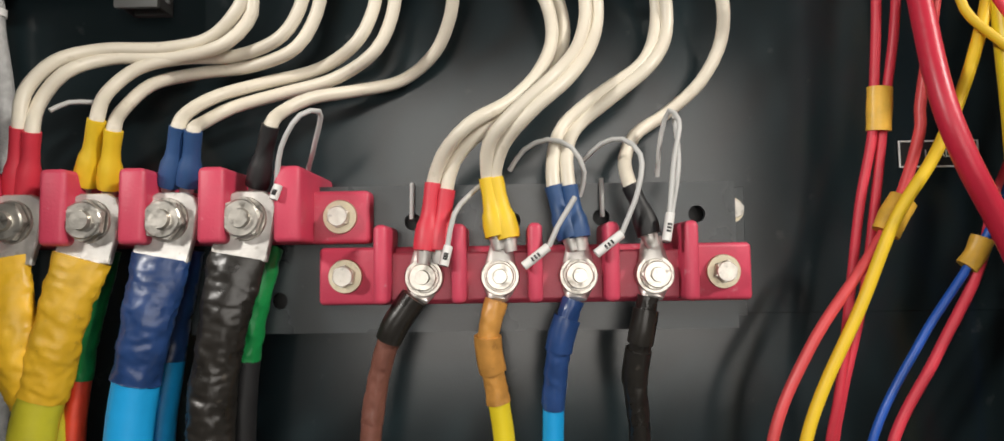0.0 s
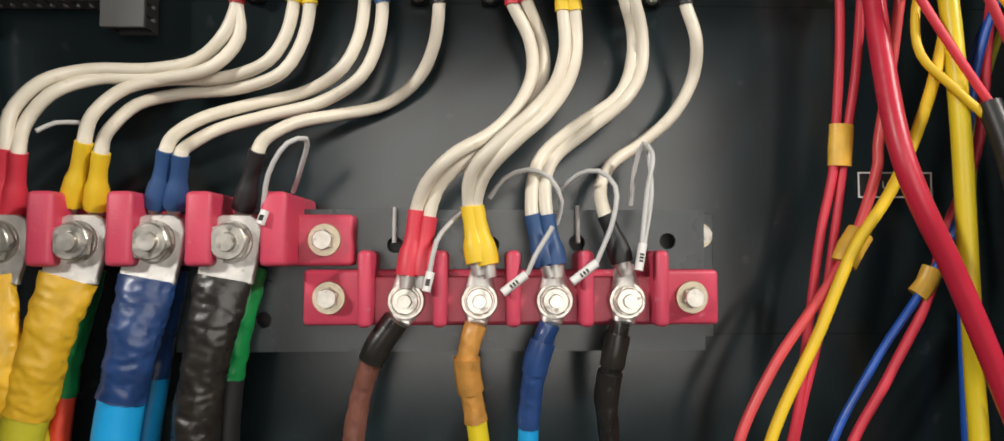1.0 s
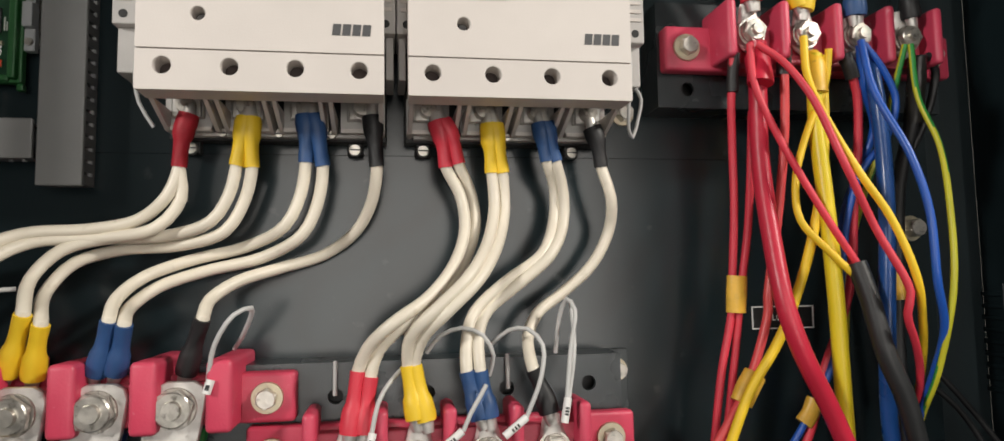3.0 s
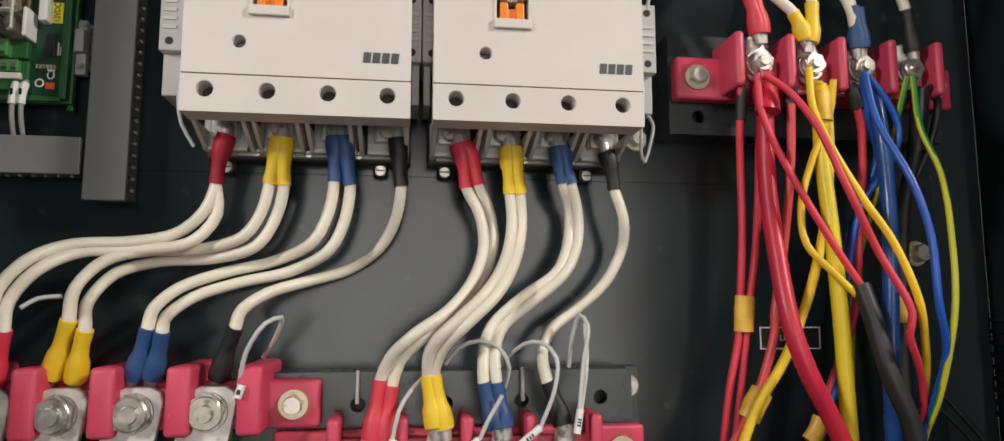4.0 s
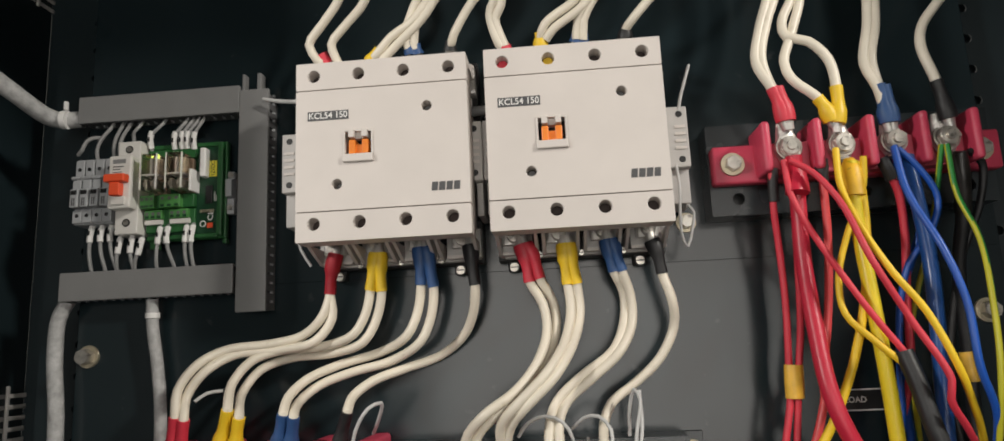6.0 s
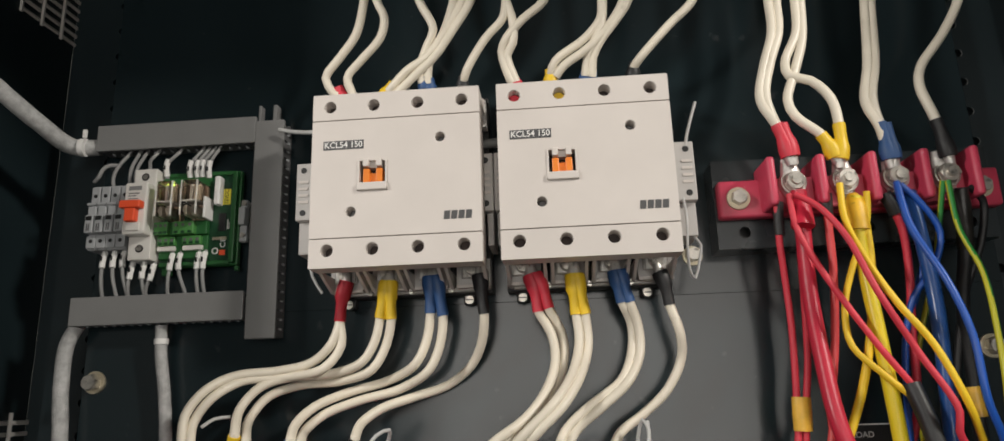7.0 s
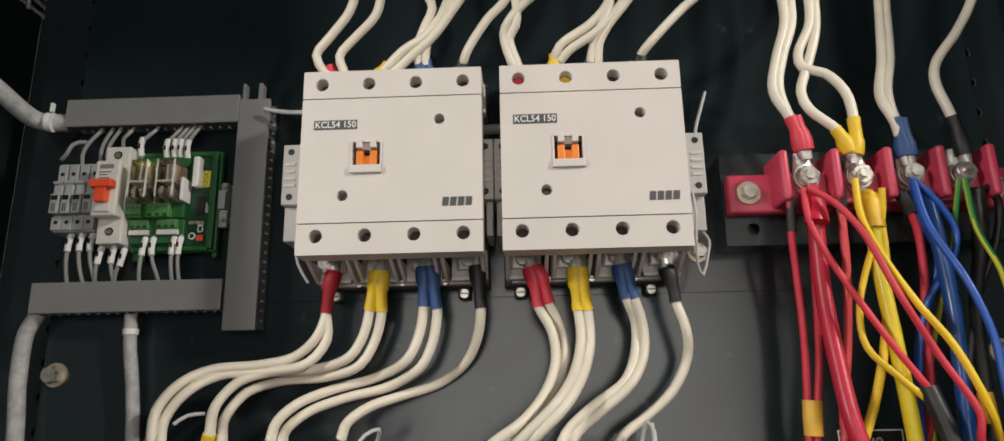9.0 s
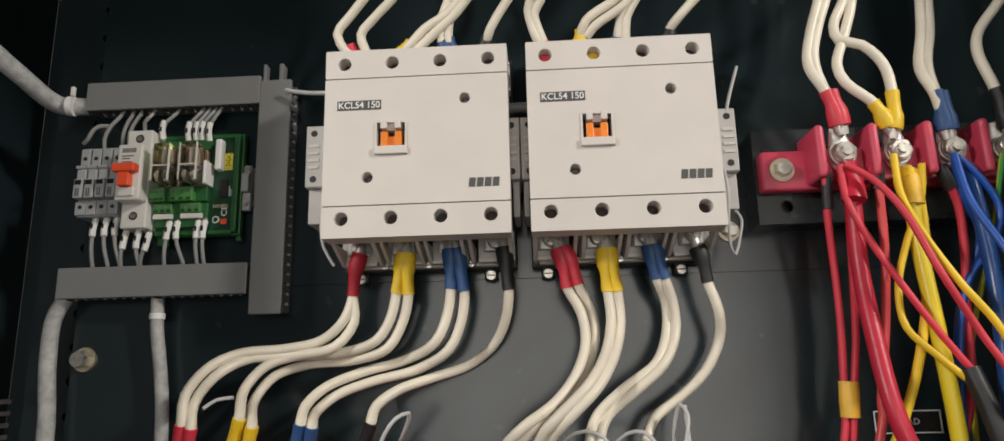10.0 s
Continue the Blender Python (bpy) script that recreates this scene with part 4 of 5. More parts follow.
cable("load_cable", "thin red wire tied with amber tape", "red", 0.0023, [(0.315, -0.050, 1.190), (0.314, -0.046, 1.148), (0.313, -0.042, 1.119), (0.309, -0.040, 1.090), (0.306, -0.039, 1.066), (0.302, -0.038, 1.036), (0.296, -0.036, 0.995), (0.285, -0.033, 0.947), (0.281, -0.030, 0.919), (0.281, -0.024, 0.820), (0.281, -0.018, 0.701)])
cable("load_cable", "thick crimson cable hanging from the load block", "red_deep", 0.0052, [(0.317, -0.056, 1.229), (0.317, -0.054, 1.200), (0.315, -0.057, 1.159), (0.314, -0.066, 1.118), (0.315, -0.075, 1.080), (0.322, -0.077, 1.055), (0.341, -0.072, 1.021), (0.366, -0.066, 0.968), (0.382, -0.062, 0.924), (0.382, -0.050, 0.820), (0.382, -0.037, 0.701)])
cable("load_cable", "salmon red wire tied to a yellow wire", "red_light", 0.0026, [(0.334, -0.055, 1.220), (0.334, -0.051, 1.176), (0.330, -0.047, 1.130), (0.321, -0.047, 1.082), (0.321, -0.047, 1.075), (0.307, -0.048, 1.036), (0.292, -0.050, 1.013), (0.264, -0.050, 0.973), (0.244, -0.050, 0.927), (0.244, -0.040, 0.820), (0.244, -0.030, 0.701)])
cable("load_cable", "yellow wire hanging from the load block", "yellow", 0.0028, [(0.357, -0.056, 1.222), (0.356, -0.056, 1.173), (0.349, -0.057, 1.133), (0.336, -0.058, 1.093), (0.319, -0.060, 1.059), (0.302, -0.058, 1.032), (0.287, -0.054, 0.994), (0.259, -0.050, 0.926), (0.259, -0.040, 0.820), (0.259, -0.030, 0.701)])
cable("load_cable", "thick lemon yellow cable hanging from the load block", "yellow_deep", 0.0046, [(0.353, -0.055, 1.223), (0.352, -0.055, 1.182), (0.353, -0.059, 1.132), (0.355, -0.060, 1.081), (0.357, -0.059, 1.023), (0.364, -0.051, 0.969), (0.366, -0.050, 0.921), (0.366, -0.040, 0.820), (0.366, -0.030, 0.701)])
cable("load_cable", "thin yellow wire curving into a black tube", "yellow", 0.0021, [(0.359, -0.060, 1.225), (0.358, -0.057, 1.207), (0.343, -0.058, 1.174), (0.334, -0.060, 1.148), (0.334, -0.063, 1.125), (0.347, -0.066, 1.109), (0.363, -0.068, 1.093)])
cable("load_cable", "long thin yellow wire sweeping down", "yellow", 0.0022, [(0.341, -0.064, 1.230), (0.339, -0.069, 1.205), (0.343, -0.079, 1.178), (0.354, -0.088, 1.148), (0.369, -0.090, 1.124), (0.381, -0.091, 1.093), (0.391, -0.081, 1.072), (0.402, -0.065, 1.044), (0.402, -0.045, 0.970), (0.405, -0.035, 0.850), (0.405, -0.030, 0.701)])
cable("load_cable", "thin red wire running into a black tube", "red", 0.0021, [(0.308, -0.064, 1.225), (0.310, -0.063, 1.203), (0.319, -0.064, 1.179), (0.333, -0.066, 1.151), (0.348, -0.068, 1.124), (0.364, -0.068, 1.100)])
cable("load_cable", "long thin red wire crossing the cables", "red", 0.0021, [(0.311, -0.066, 1.224), (0.323, -0.070, 1.214), (0.334, -0.078, 1.193), (0.343, -0.090, 1.155), (0.361, -0.088, 1.119), (0.376, -0.092, 1.085), (0.375, -0.090, 1.074), (0.387, -0.080, 1.056), (0.400, -0.065, 1.034), (0.402, -0.045, 0.970), (0.405, -0.035, 0.850), (0.405, -0.030, 0.701)])
cable("load_cable", "red wire with a black sleeve at its lug", "red", 0.0026, [(0.374, -0.055, 1.219), (0.381, -0.052, 1.202), (0.383, -0.048, 1.173), (0.380, -0.045, 1.136), (0.378, -0.042, 1.095), (0.375, -0.038, 1.074), (0.362, -0.035, 1.040), (0.354, -0.033, 1.008), (0.332, -0.032, 0.966), (0.308, -0.030, 0.918), (0.308, -0.024, 0.820), (0.308, -0.018, 0.701)])
cable("load_cable", "thin blue wire looped beside the cables", "blue_wire", 0.0021, [(0.380, -0.062, 1.228), (0.392, -0.061, 1.214), (0.401, -0.059, 1.195), (0.394, -0.057, 1.173), (0.381, -0.052, 1.155), (0.374, -0.047, 1.128), (0.370, -0.043, 1.087), (0.368, -0.040, 1.054), (0.357, -0.036, 1.024), (0.347, -0.034, 1.007), (0.324, -0.032, 0.972), (0.298, -0.030, 0.918), (0.298, -0.024, 0.820), (0.298, -0.018, 0.701)])
cable("load_cable", "thin blue wire tucked behind the loop", "blue_wire", 0.0024, [(0.379, -0.060, 1.228), (0.384, -0.054, 1.205), (0.394, -0.048, 1.183), (0.389, -0.042, 1.161), (0.381, -0.036, 1.136), (0.378, -0.030, 1.103), (0.382, -0.018, 1.023), (0.384, -0.015, 0.850), (0.384, -0.015, 0.701)])
cable("load_cable", "long thin blue wire sweeping down", "blue_wire", 0.0022, [(0.377, -0.064, 1.229), (0.377, -0.072, 1.198), (0.386, -0.086, 1.159), (0.392, -0.090, 1.128), (0.393, -0.091, 1.091), (0.402, -0.083, 1.065), (0.404, -0.068, 1.034), (0.402, -0.060, 1.013), (0.402, -0.045, 0.970), (0.405, -0.035, 0.850), (0.405, -0.030, 0.701)])
cable("load_cable", "thick blue cable hanging from the load block", "blue_deep", 0.0046, [(0.388, -0.055, 1.224), (0.388, -0.060, 1.195), (0.390, -0.060, 1.158), (0.388, -0.062, 1.122), (0.385, -0.062, 1.079), (0.385, -0.058, 1.013), (0.396, -0.050, 0.968), (0.398, -0.050, 0.920), (0.398, -0.040, 0.820), (0.398, -0.030, 0.701)])
earth_wire("short green and yellow striped earth wire", 0.0018, [(0.407, -0.062, 1.229), (0.405, -0.053, 1.204), (0.400, -0.045, 1.172), (0.392, -0.039, 1.144), (0.383, -0.035, 1.107), (0.387, -0.018, 1.027), (0.389, -0.015, 0.850), (0.389, -0.015, 0.701)])
earth_wire("long green and yellow striped earth wire", 0.0018, [(0.409, -0.064, 1.228), (0.408, -0.068, 1.196), (0.412, -0.077, 1.166), (0.409, -0.085, 1.127), (0.405, -0.088, 1.087), (0.403, -0.075, 1.040), (0.403, -0.060, 1.013), (0.402, -0.045, 0.970), (0.405, -0.035, 0.850), (0.405, -0.030, 0.701)])
cable("load_cable", "black cable with a shiny taped end", "black", 0.0042, [(0.421, -0.056, 1.225), (0.423, -0.044, 1.188), (0.421, -0.032, 1.151), (0.423, -0.024, 1.101), (0.423, -0.020, 1.051), (0.427, -0.018, 0.971), (0.429, -0.015, 0.850), (0.429, -0.015, 0.701)])
cable("load_cable", "thin black wire looping from the load block", "black", 0.0024, [(0.427, -0.055, 1.225), (0.437, -0.049, 1.218), (0.435, -0.042, 1.192), (0.424, -0.033, 1.160), (0.417, -0.026, 1.126), (0.411, -0.020, 1.076), (0.415, -0.018, 0.996), (0.417, -0.015, 0.850), (0.417, -0.015, 0.701)])
cable("load_cable", "black split tube round two thin wires", "tube", 0.0054, [(0.363, -0.068, 1.101), (0.367, -0.072, 1.081), (0.372, -0.076, 1.051), (0.382, -0.076, 1.027), (0.394, -0.072, 0.982), (0.399, -0.070, 0.926), (0.399, -0.056, 0.820), (0.399, -0.042, 0.701)])
cable("load_cable", "thin black wire running to the cabinet side", "black", 0.0018, [(0.443, -0.020, 1.026), (0.464, -0.020, 1.007), (0.490, -0.020, 0.968)])
cable("load_cable", "thin black wire running to the cabinet side", "black", 0.0018, [(0.447, -0.020, 1.035), (0.469, -0.020, 1.011), (0.495, -0.020, 0.980)])

# ---- sensing wires, conduits ----

cable("sensing_wire", "thin pale grey sensing wire by the terminal blocks", "grey_wire", 0.0012, [(0.021, -0.060, 1.049), (0.025, -0.066, 1.066), (0.034, -0.068, 1.080), (0.041, -0.062, 1.083), (0.035, -0.048, 1.070), (0.027, -0.030, 1.061)])
cable("sensing_wire", "thin pale grey sensing wire by the terminal blocks", "grey_wire", 0.0012, [(0.099, -0.065, 1.021), (0.102, -0.064, 1.035), (0.108, -0.055, 1.044), (0.121, -0.045, 1.056)])
cable("sensing_wire", "thin pale grey sensing wire by the terminal blocks", "grey_wire", 0.0012, [(0.127, -0.044, 1.057), (0.134, -0.049, 1.066), (0.145, -0.053, 1.070), (0.156, -0.053, 1.066), (0.162, -0.049, 1.055), (0.160, -0.045, 1.044)])
cable("sensing_wire", "thin pale grey sensing wire by the terminal blocks", "grey_wire", 0.0012, [(0.144, -0.066, 1.020), (0.148, -0.066, 1.029), (0.153, -0.065, 1.037), (0.156, -0.064, 1.042)])
cable("sensing_wire", "thin pale grey sensing wire by the terminal blocks", "grey_wire", 0.0012, [(0.162, -0.045, 1.061), (0.170, -0.051, 1.068), (0.179, -0.057, 1.069), (0.186, -0.062, 1.061), (0.184, -0.066, 1.045), (0.176, -0.066, 1.025)])
cable("sensing_wire", "thin pale grey sensing wire by the terminal blocks", "grey_wire", 0.0012, [(0.198, -0.063, 1.033), (0.202, -0.058, 1.059), (0.206, -0.053, 1.078), (0.203, -0.047, 1.084), (0.200, -0.041, 1.073), (0.199, -0.035, 1.054)])
cable("sensing_wire", "thin pale grey sensing wire by the terminal blocks", "grey_wire", 0.0012, [(0.199, -0.063, 1.033), (0.206, -0.050, 1.059), (0.207, -0.040, 1.083)])
cable("sensing_wire", "thin pale grey sensing wire by the terminal blocks", "grey_wire", 0.0012, [(0.079, -0.032, 1.053), (0.079, -0.033, 1.046), (0.079, -0.034, 1.035)])
cable("sensing_wire", "thin pale grey sensing wire by the terminal blocks", "grey_wire", 0.0012, [(0.172, -0.032, 1.054), (0.172, -0.033, 1.046), (0.172, -0.034, 1.035)])
cable("sensing_wire", "thin pale grey sensing wire by the terminal blocks", "grey_wire", 0.0012, [(-0.090, -0.050, 1.088), (-0.084, -0.045, 1.093), (-0.075, -0.040, 1.094)])
cable("braided_conduit", "grey braided sleeve round control wires", "conduit", 0.0066, [(-0.210, -0.012, 1.308), (-0.230, -0.018, 1.308), (-0.238, -0.050, 1.318), (-0.250, -0.090, 1.337)], 16, 0.03)
cable("braided_conduit", "grey braided sleeve round control wires", "conduit", 0.0055, [(-0.213, -0.011, 1.165), (-0.221, -0.010, 1.151), (-0.222, -0.010, 1.120), (-0.218, -0.010, 1.078), (-0.218, -0.010, 0.950), (-0.218, -0.010, 0.800), (-0.218, -0.010, 0.701)], 16, 0.03)
cable("braided_conduit", "grey braided sleeve round control wires", "conduit", 0.0044, [(-0.146, -0.012, 1.162), (-0.145, -0.011, 1.140), (-0.141, -0.010, 1.114), (-0.137, -0.010, 1.077), (-0.137, -0.010, 0.950), (-0.137, -0.010, 0.800), (-0.137, -0.010, 0.701)], 16, 0.03)

# ---- ring lugs on the studs of the two smaller blocks ----


def lug_thing(x, z, y, dx, dz):
    t = thing("ring_lug", (x, y, z), "tinned copper ring lug clamped on a stud", "lug", "ring lugs")
    n = math.hypot(dx, dz)
    return ring_lug(x, z, y, dx / n, dz / n, t, 1.0 if dz > 0 else 0.45)


for x, dx in ((0.087, 0.1), (0.122, 0.05), (0.158, -0.02), (0.193, -0.1)):
    lug_thing(x, 1.007, -0.0517, dx, 1.0)
    lug_thing(x, 1.007, -0.0498, -0.25 if x < 0.1 else -0.1, -1.0)
for x, dx in ((0.316, -0.15), (0.350, -0.12), (0.383, -0.2), (0.416, -0.25)):
    lug_thing(x, 1.236, -0.0501, dx, 1.0)
    lug_thing(x, 1.236, -0.0482, 0.0, -1.0)

# ---- supply cables: taped ends over a coloured jacket, heavy flat lugs ----


def supply_cable(label, r, top, points, tape, jacket, split, lug=None, flatten=1.0, bands=(), seed=1):
    """split: the height at which the tape ends and the jacket begins."""
    t = thing("supply_cable", top, label, "cable", "supply cables")
    way = spline(points, 0.003)
    wraps = 9 if r < 0.007 else 4
    upper = [p for p in way if p.z >= split - 0.003]
    lower = [p for p in way if p.z <= split]
    n = max(4, int((top[2] - split) / 0.007))
    if lug:
        # the tape starts flat and as wide as the lug, then closes round the cable
        girth = lambda s: r * (0.94 + 0.20 * (1 - s) ** 2.0 + 0.03 * math.sin(7 * s + 2 * seed))
        depth = lambda s: 0.36 + 0.46 * min(1.0, s * 1.4)
    else:
        girth = lambda s: r * (0.92 + 0.05 * math.sin(5 * s + seed))
        depth = flatten
    up = part("taped_end", hose([tuple(p) for p in upper[::3]] + [tuple(upper[-1])], girth, 40, 0.0010, depth, 0.095, None, seed, (0.035 if lug else 0.07, n * 0.45 if lug else n * 0.6)), tape, t, "wrinkled insulating tape", True)
    part("jacket", hose([tuple(p) for p in lower[::4]] + [tuple(lower[-1])], r * 0.92, 18, 0.004, flatten, 0.02, None, seed), jacket, t, smooth=True)
    for z, m in bands:
        near = min(way, key=lambda p: abs(p.z - z))
        i = way.index(near)
        seg = way[max(i - 2, 0) : i + 4]
        part("tape_band", hose([tuple(p) for p in seg], r * 1.17, 18, 0.002, flatten, 0.04, None, seed + 3), m, up, smooth=True)
    if lug:
        part("flat_lug", plate_lug(*lug), "tin", t, "heavy tinned flat lug", True)
    return t


LY = -0.0518
supply_cable("thick supply cable wrapped in yellow tape with lemon jacket", 0.0116, (-0.074, LY, 1.02), [(-0.0705, -0.0542, 1.0180), (-0.078, -0.055, 0.992), (-0.086, -0.052, 0.966), (-0.094, -0.05, 0.938), (-0.10, -0.048, 0.85), (-0.10, -0.045, 0.701)], "tape_yellow", "lime", 0.956, (-0.067, 1.035, LY, 0.15), 0.8, (), 1)
supply_cable("thick supply cable wrapped in yellow tape beside its twin", 0.0108, (-0.106, LY, 1.02), [(-0.107, -0.0542, 1.0180), (-0.102, -0.055, 0.992), (-0.0985, -0.052, 0.966), (-0.092, -0.04, 0.93), (-0.09, -0.035, 0.85), (-0.09, -0.03, 0.701)], "tape_yellow", "lime", 0.955, (-0.103, 1.035, LY, 0.15), 0.8, (), 2)
supply_cable("thick supply cable wrapped in navy tape with bright blue jacket", 0.0116, (-0.035, LY, 1.02), [(-0.0335, -0.0542, 1.0180), (-0.039, -0.055, 0.989), (-0.0445, -0.052, 0.967), (-0.0495, -0.05, 0.938), (-0.053, -0.048, 0.85), (-0.053, -0.045, 0.701)], "tape_blue", "sky", 0.962, (-0.031, 1.035, LY, 0.15), 0.8, (), 3)
supply_cable("thick supply cable wrapped in wrinkled black tape", 0.0110, (-0.001, LY, 1.02), [(0.0015, -0.0542, 1.0180), (-0.004, -0.055, 0.988), (-0.009, -0.052, 0.966), (-0.012, -0.05, 0.938), (-0.014, -0.048, 0.85), (-0.014, -0.045, 0.701)], "tape_black", "tape_black", 0.93, (0.005, 1.035, LY, 0.15), 0.8, (), 4)
supply_cable("green-taped cable with vermilion jacket behind a thicker one", 0.0056, (-0.068, -0.04, 1.018), [(-0.067, -0.038, 1.022), (-0.071, -0.038, 1.005), (-0.077, -0.038, 0.982), (-0.080, -0.038, 0.957), (-0.082, -0.038, 0.935), (-0.082, -0.035, 0.85), (-0.082, -0.03, 0.701)], "green", "orange", 0.963, None, 1.0, (), 5)
supply_cable("navy-taped cable with bright blue jacket behind a thicker one", 0.0078, (-0.034, -0.036, 1.018), [(-0.030, -0.034, 1.022), (-0.033, -0.034, 1.008), (-0.037, -0.034, 0.984), (-0.040, -0.034, 0.959), (-0.043, -0.034, 0.934), (-0.043, -0.03, 0.85), (-0.043, -0.028, 0.701)], "tape_blue", "sky", 0.970, None, 1.0, (), 6)
supply_cable("green-taped cable with black jacket behind a thicker one", 0.0064, (0.008, -0.04, 1.018), [(0.010, -0.036, 1.022), (0.0075, -0.04, 1.006), (0.0035, -0.04, 0.985), (0.000, -0.038, 0.962), (-0.002, -0.036, 0.934), (-0.002, -0.03, 0.85), (-0.002, -0.028, 0.701)], "green", "black", 0.970, None, 1.0, (), 7)
supply_cable("brown-taped supply cable with a black taped neck", 0.0054, (0.081, -0.055, 0.997), [(0.0825, -0.054, 0.998), (0.073, -0.053, 0.984), (0.066, -0.048, 0.964), (0.061, -0.045, 0.936), (0.057, -0.042, 0.85), (0.057, -0.04, 0.701)], "brown", "brown", 0.94, None, 1.0, ((0.992, "tape_black"), (0.986, "tape_black")), 8)
supply_cable("ochre-taped supply cable with a lemon yellow jacket", 0.0054, (0.12, -0.055, 0.994), [(0.1205, -0.054, 0.996), (0.116, -0.053, 0.980), (0.1185, -0.048, 0.960), (0.1225, -0.045, 0.935), (0.125, -0.042, 0.85), (0.125, -0.04, 0.701)], "tape_ochre", "yellow_deep", 0.951, None, 1.0, ((0.972, "tape_ochre"),), 9)
supply_cable("navy-taped supply cable with a bright blue jacket", 0.0054, (0.154, -0.055, 0.995), [(0.1555, -0.054, 0.996), (0.1495, -0.053, 0.979), (0.1465, -0.048, 0.957), (0.1455, -0.045, 0.935), (0.145, -0.042, 0.85), (0.145, -0.04, 0.701)], "tape_blue", "sky", 0.948, None, 1.0, ((0.983, "tape_blue"),), 10)
supply_cable("black-taped supply cable with loose tape edges", 0.0052, (0.188, -0.055, 0.997), [(0.1895, -0.054, 0.997), (0.186, -0.053, 0.979), (0.1835, -0.048, 0.960), (0.1855, -0.045, 0.935), (0.186, -0.042, 0.85), (0.186, -0.04, 0.701)], "tape_black", "tape_black", 0.93, None, 1.0, ((0.985, "tape_black"), (0.966, "tape_black")), 11)

# ---- tape round pairs of load cables, black ends of the small wires ----


def wrap(label, points, r, material, flatten=0.7):
    return tagged(part("tape_wrap", hose(points, r, 16, 0.002, flatten, 0.07), material, smooth=True), label, "tape", "tape wraps")


wrap("amber tape wrapped round two thin red wires", [(0.3062, -0.0405, 1.095), (0.3055, -0.0405, 1.085), (0.305, -0.0400, 1.074)], 0.0061, "tag_tape")
wrap("amber tape wrapped round a salmon and a yellow wire", [(0.310, -0.0490, 1.040), (0.305, -0.0495, 1.0325), (0.3005, -0.0498, 1.0245)], 0.0068, "tag_tape")
wrap("amber tape wrapped round a blue and a red wire", [(0.3555, -0.0345, 1.022), (0.352, -0.034, 1.014), (0.3475, -0.0335, 1.008)], 0.0055, "tag_tape")
wrap("amber tape tag on a black cable", [(0.4215, -0.024, 1.098), (0.4222, -0.024, 1.09), (0.423, -0.0235, 1.079)], 0.0048, "tag_tape", 1.0)
wrap("red tape over the crimp of the thick crimson cable", [(0.3165, -0.0545, 1.226), (0.316, -0.058, 1.214), (0.315, -0.061, 1.203)], lambda s: 0.0074 * (0.50 + 0.50 * min(1.0, s * 3.5)), "red_deep", 0.8)
wrap("yellow tape over the crimp of the thick yellow cable", [(0.352, -0.0545, 1.225), (0.3525, -0.056, 1.212), (0.3522, -0.0565, 1.200)], lambda s: 0.0068 * (0.50 + 0.50 * min(1.0, s * 3.5)), "tape_yellow", 0.8)
wrap("black taped end of a thin red wire", [(0.3035, -0.0545, 1.222), (0.3025, -0.0535, 1.211), (0.3022, -0.0525, 1.200)], 0.0033, "black", 1.0)
wrap("black sleeve on the end of a salmon wire", [(0.3345, -0.0545, 1.226), (0.3342, -0.0540, 1.219), (0.334, -0.0530, 1.211)], 0.0042, "black", 1.0)
wrap("black sleeve on the end of a red wire", [(0.3725, -0.0545, 1.224), (0.3755, -0.0545, 1.217), (0.378, -0.0535, 1.210)], 0.0042, "black", 1.0)
wrap("shiny black tape on the end of a black cable", [(0.4205, -0.0545, 1.224), (0.422, -0.050, 1.205), (0.4228, -0.044, 1.187)], 0.0052, "tape_black", 1.0)


def ferrule(x0, y0, z0, x1, y1, z1, label="white printed marker sleeve on a thin grey wire"):
    a, b = Vector((x0, y0, z0)), Vector((x1, y1, z1))
    t = tagged(part("wire_marker", hose([a, (a + b) / 2, b], 0.0021, 10, 0.003), "white", smooth=True), label, "marker", "wire markers")
    d = (b - a).normalized()
    side = d.cross(Vector((0, 1, 0))).normalized()
    for k in (0.40, 0.52, 0.64):
        c = a.lerp(b, k) + Vector((0, -0.00215, 0))
        bm = bmesh.new()
        vs = [bm.verts.new(c + side * (u * 0.0010) + d * (v * 0.0005)) for u, v in ((-1, -1), (1, -1), (1, 1), (-1, 1))]
        bm.faces.new(vs)
        part("print_bar", bm, "ink_black", t)
    return t


ferrule(0.1436, -0.0655, 1.0199, 0.1326, -0.0665, 1.0114)
ferrule(0.1763, -0.0655, 1.0252, 0.1646, -0.0665, 1.0164)
ferrule(0.1981, -0.0650, 1.0341, 0.1956, -0.0665, 1.0217)
ferrule(0.0994, -0.0650, 1.0209, 0.0974, -0.0665, 1.0121)
ferrule(0.0232, -0.0640, 1.0493, 0.0213, -0.0650, 1.0428)

# ---- the engraved plate behind the load cables ----
sign = tagged(part("engraved_label", boxes((0.335, 0.3775, -0.0016, -0.0002, 1.061, 1.0755, 0.0003)), "ink_black"), "black engraved label with a white border and lettering", "label")
part("border", boxes((0.335, 0.3775, -0.0021, -0.0015, 1.0747, 1.0755), (0.335, 0.3775, -0.0021, -0.0015, 1.061, 1.0618), (0.335, 0.3358, -0.0021, -0.0015, 1.0618, 1.0747), (0.3767, 0.3775, -0.0021, -0.0015, 1.0618, 1.0747)), "white", sign)
print_text("lettering", "LOAD", 0.3562, -0.0018, 1.0682, 0.0055, "white", sign)

layout.append(GEAR)

# ---- wiring ducts round the control gear ----


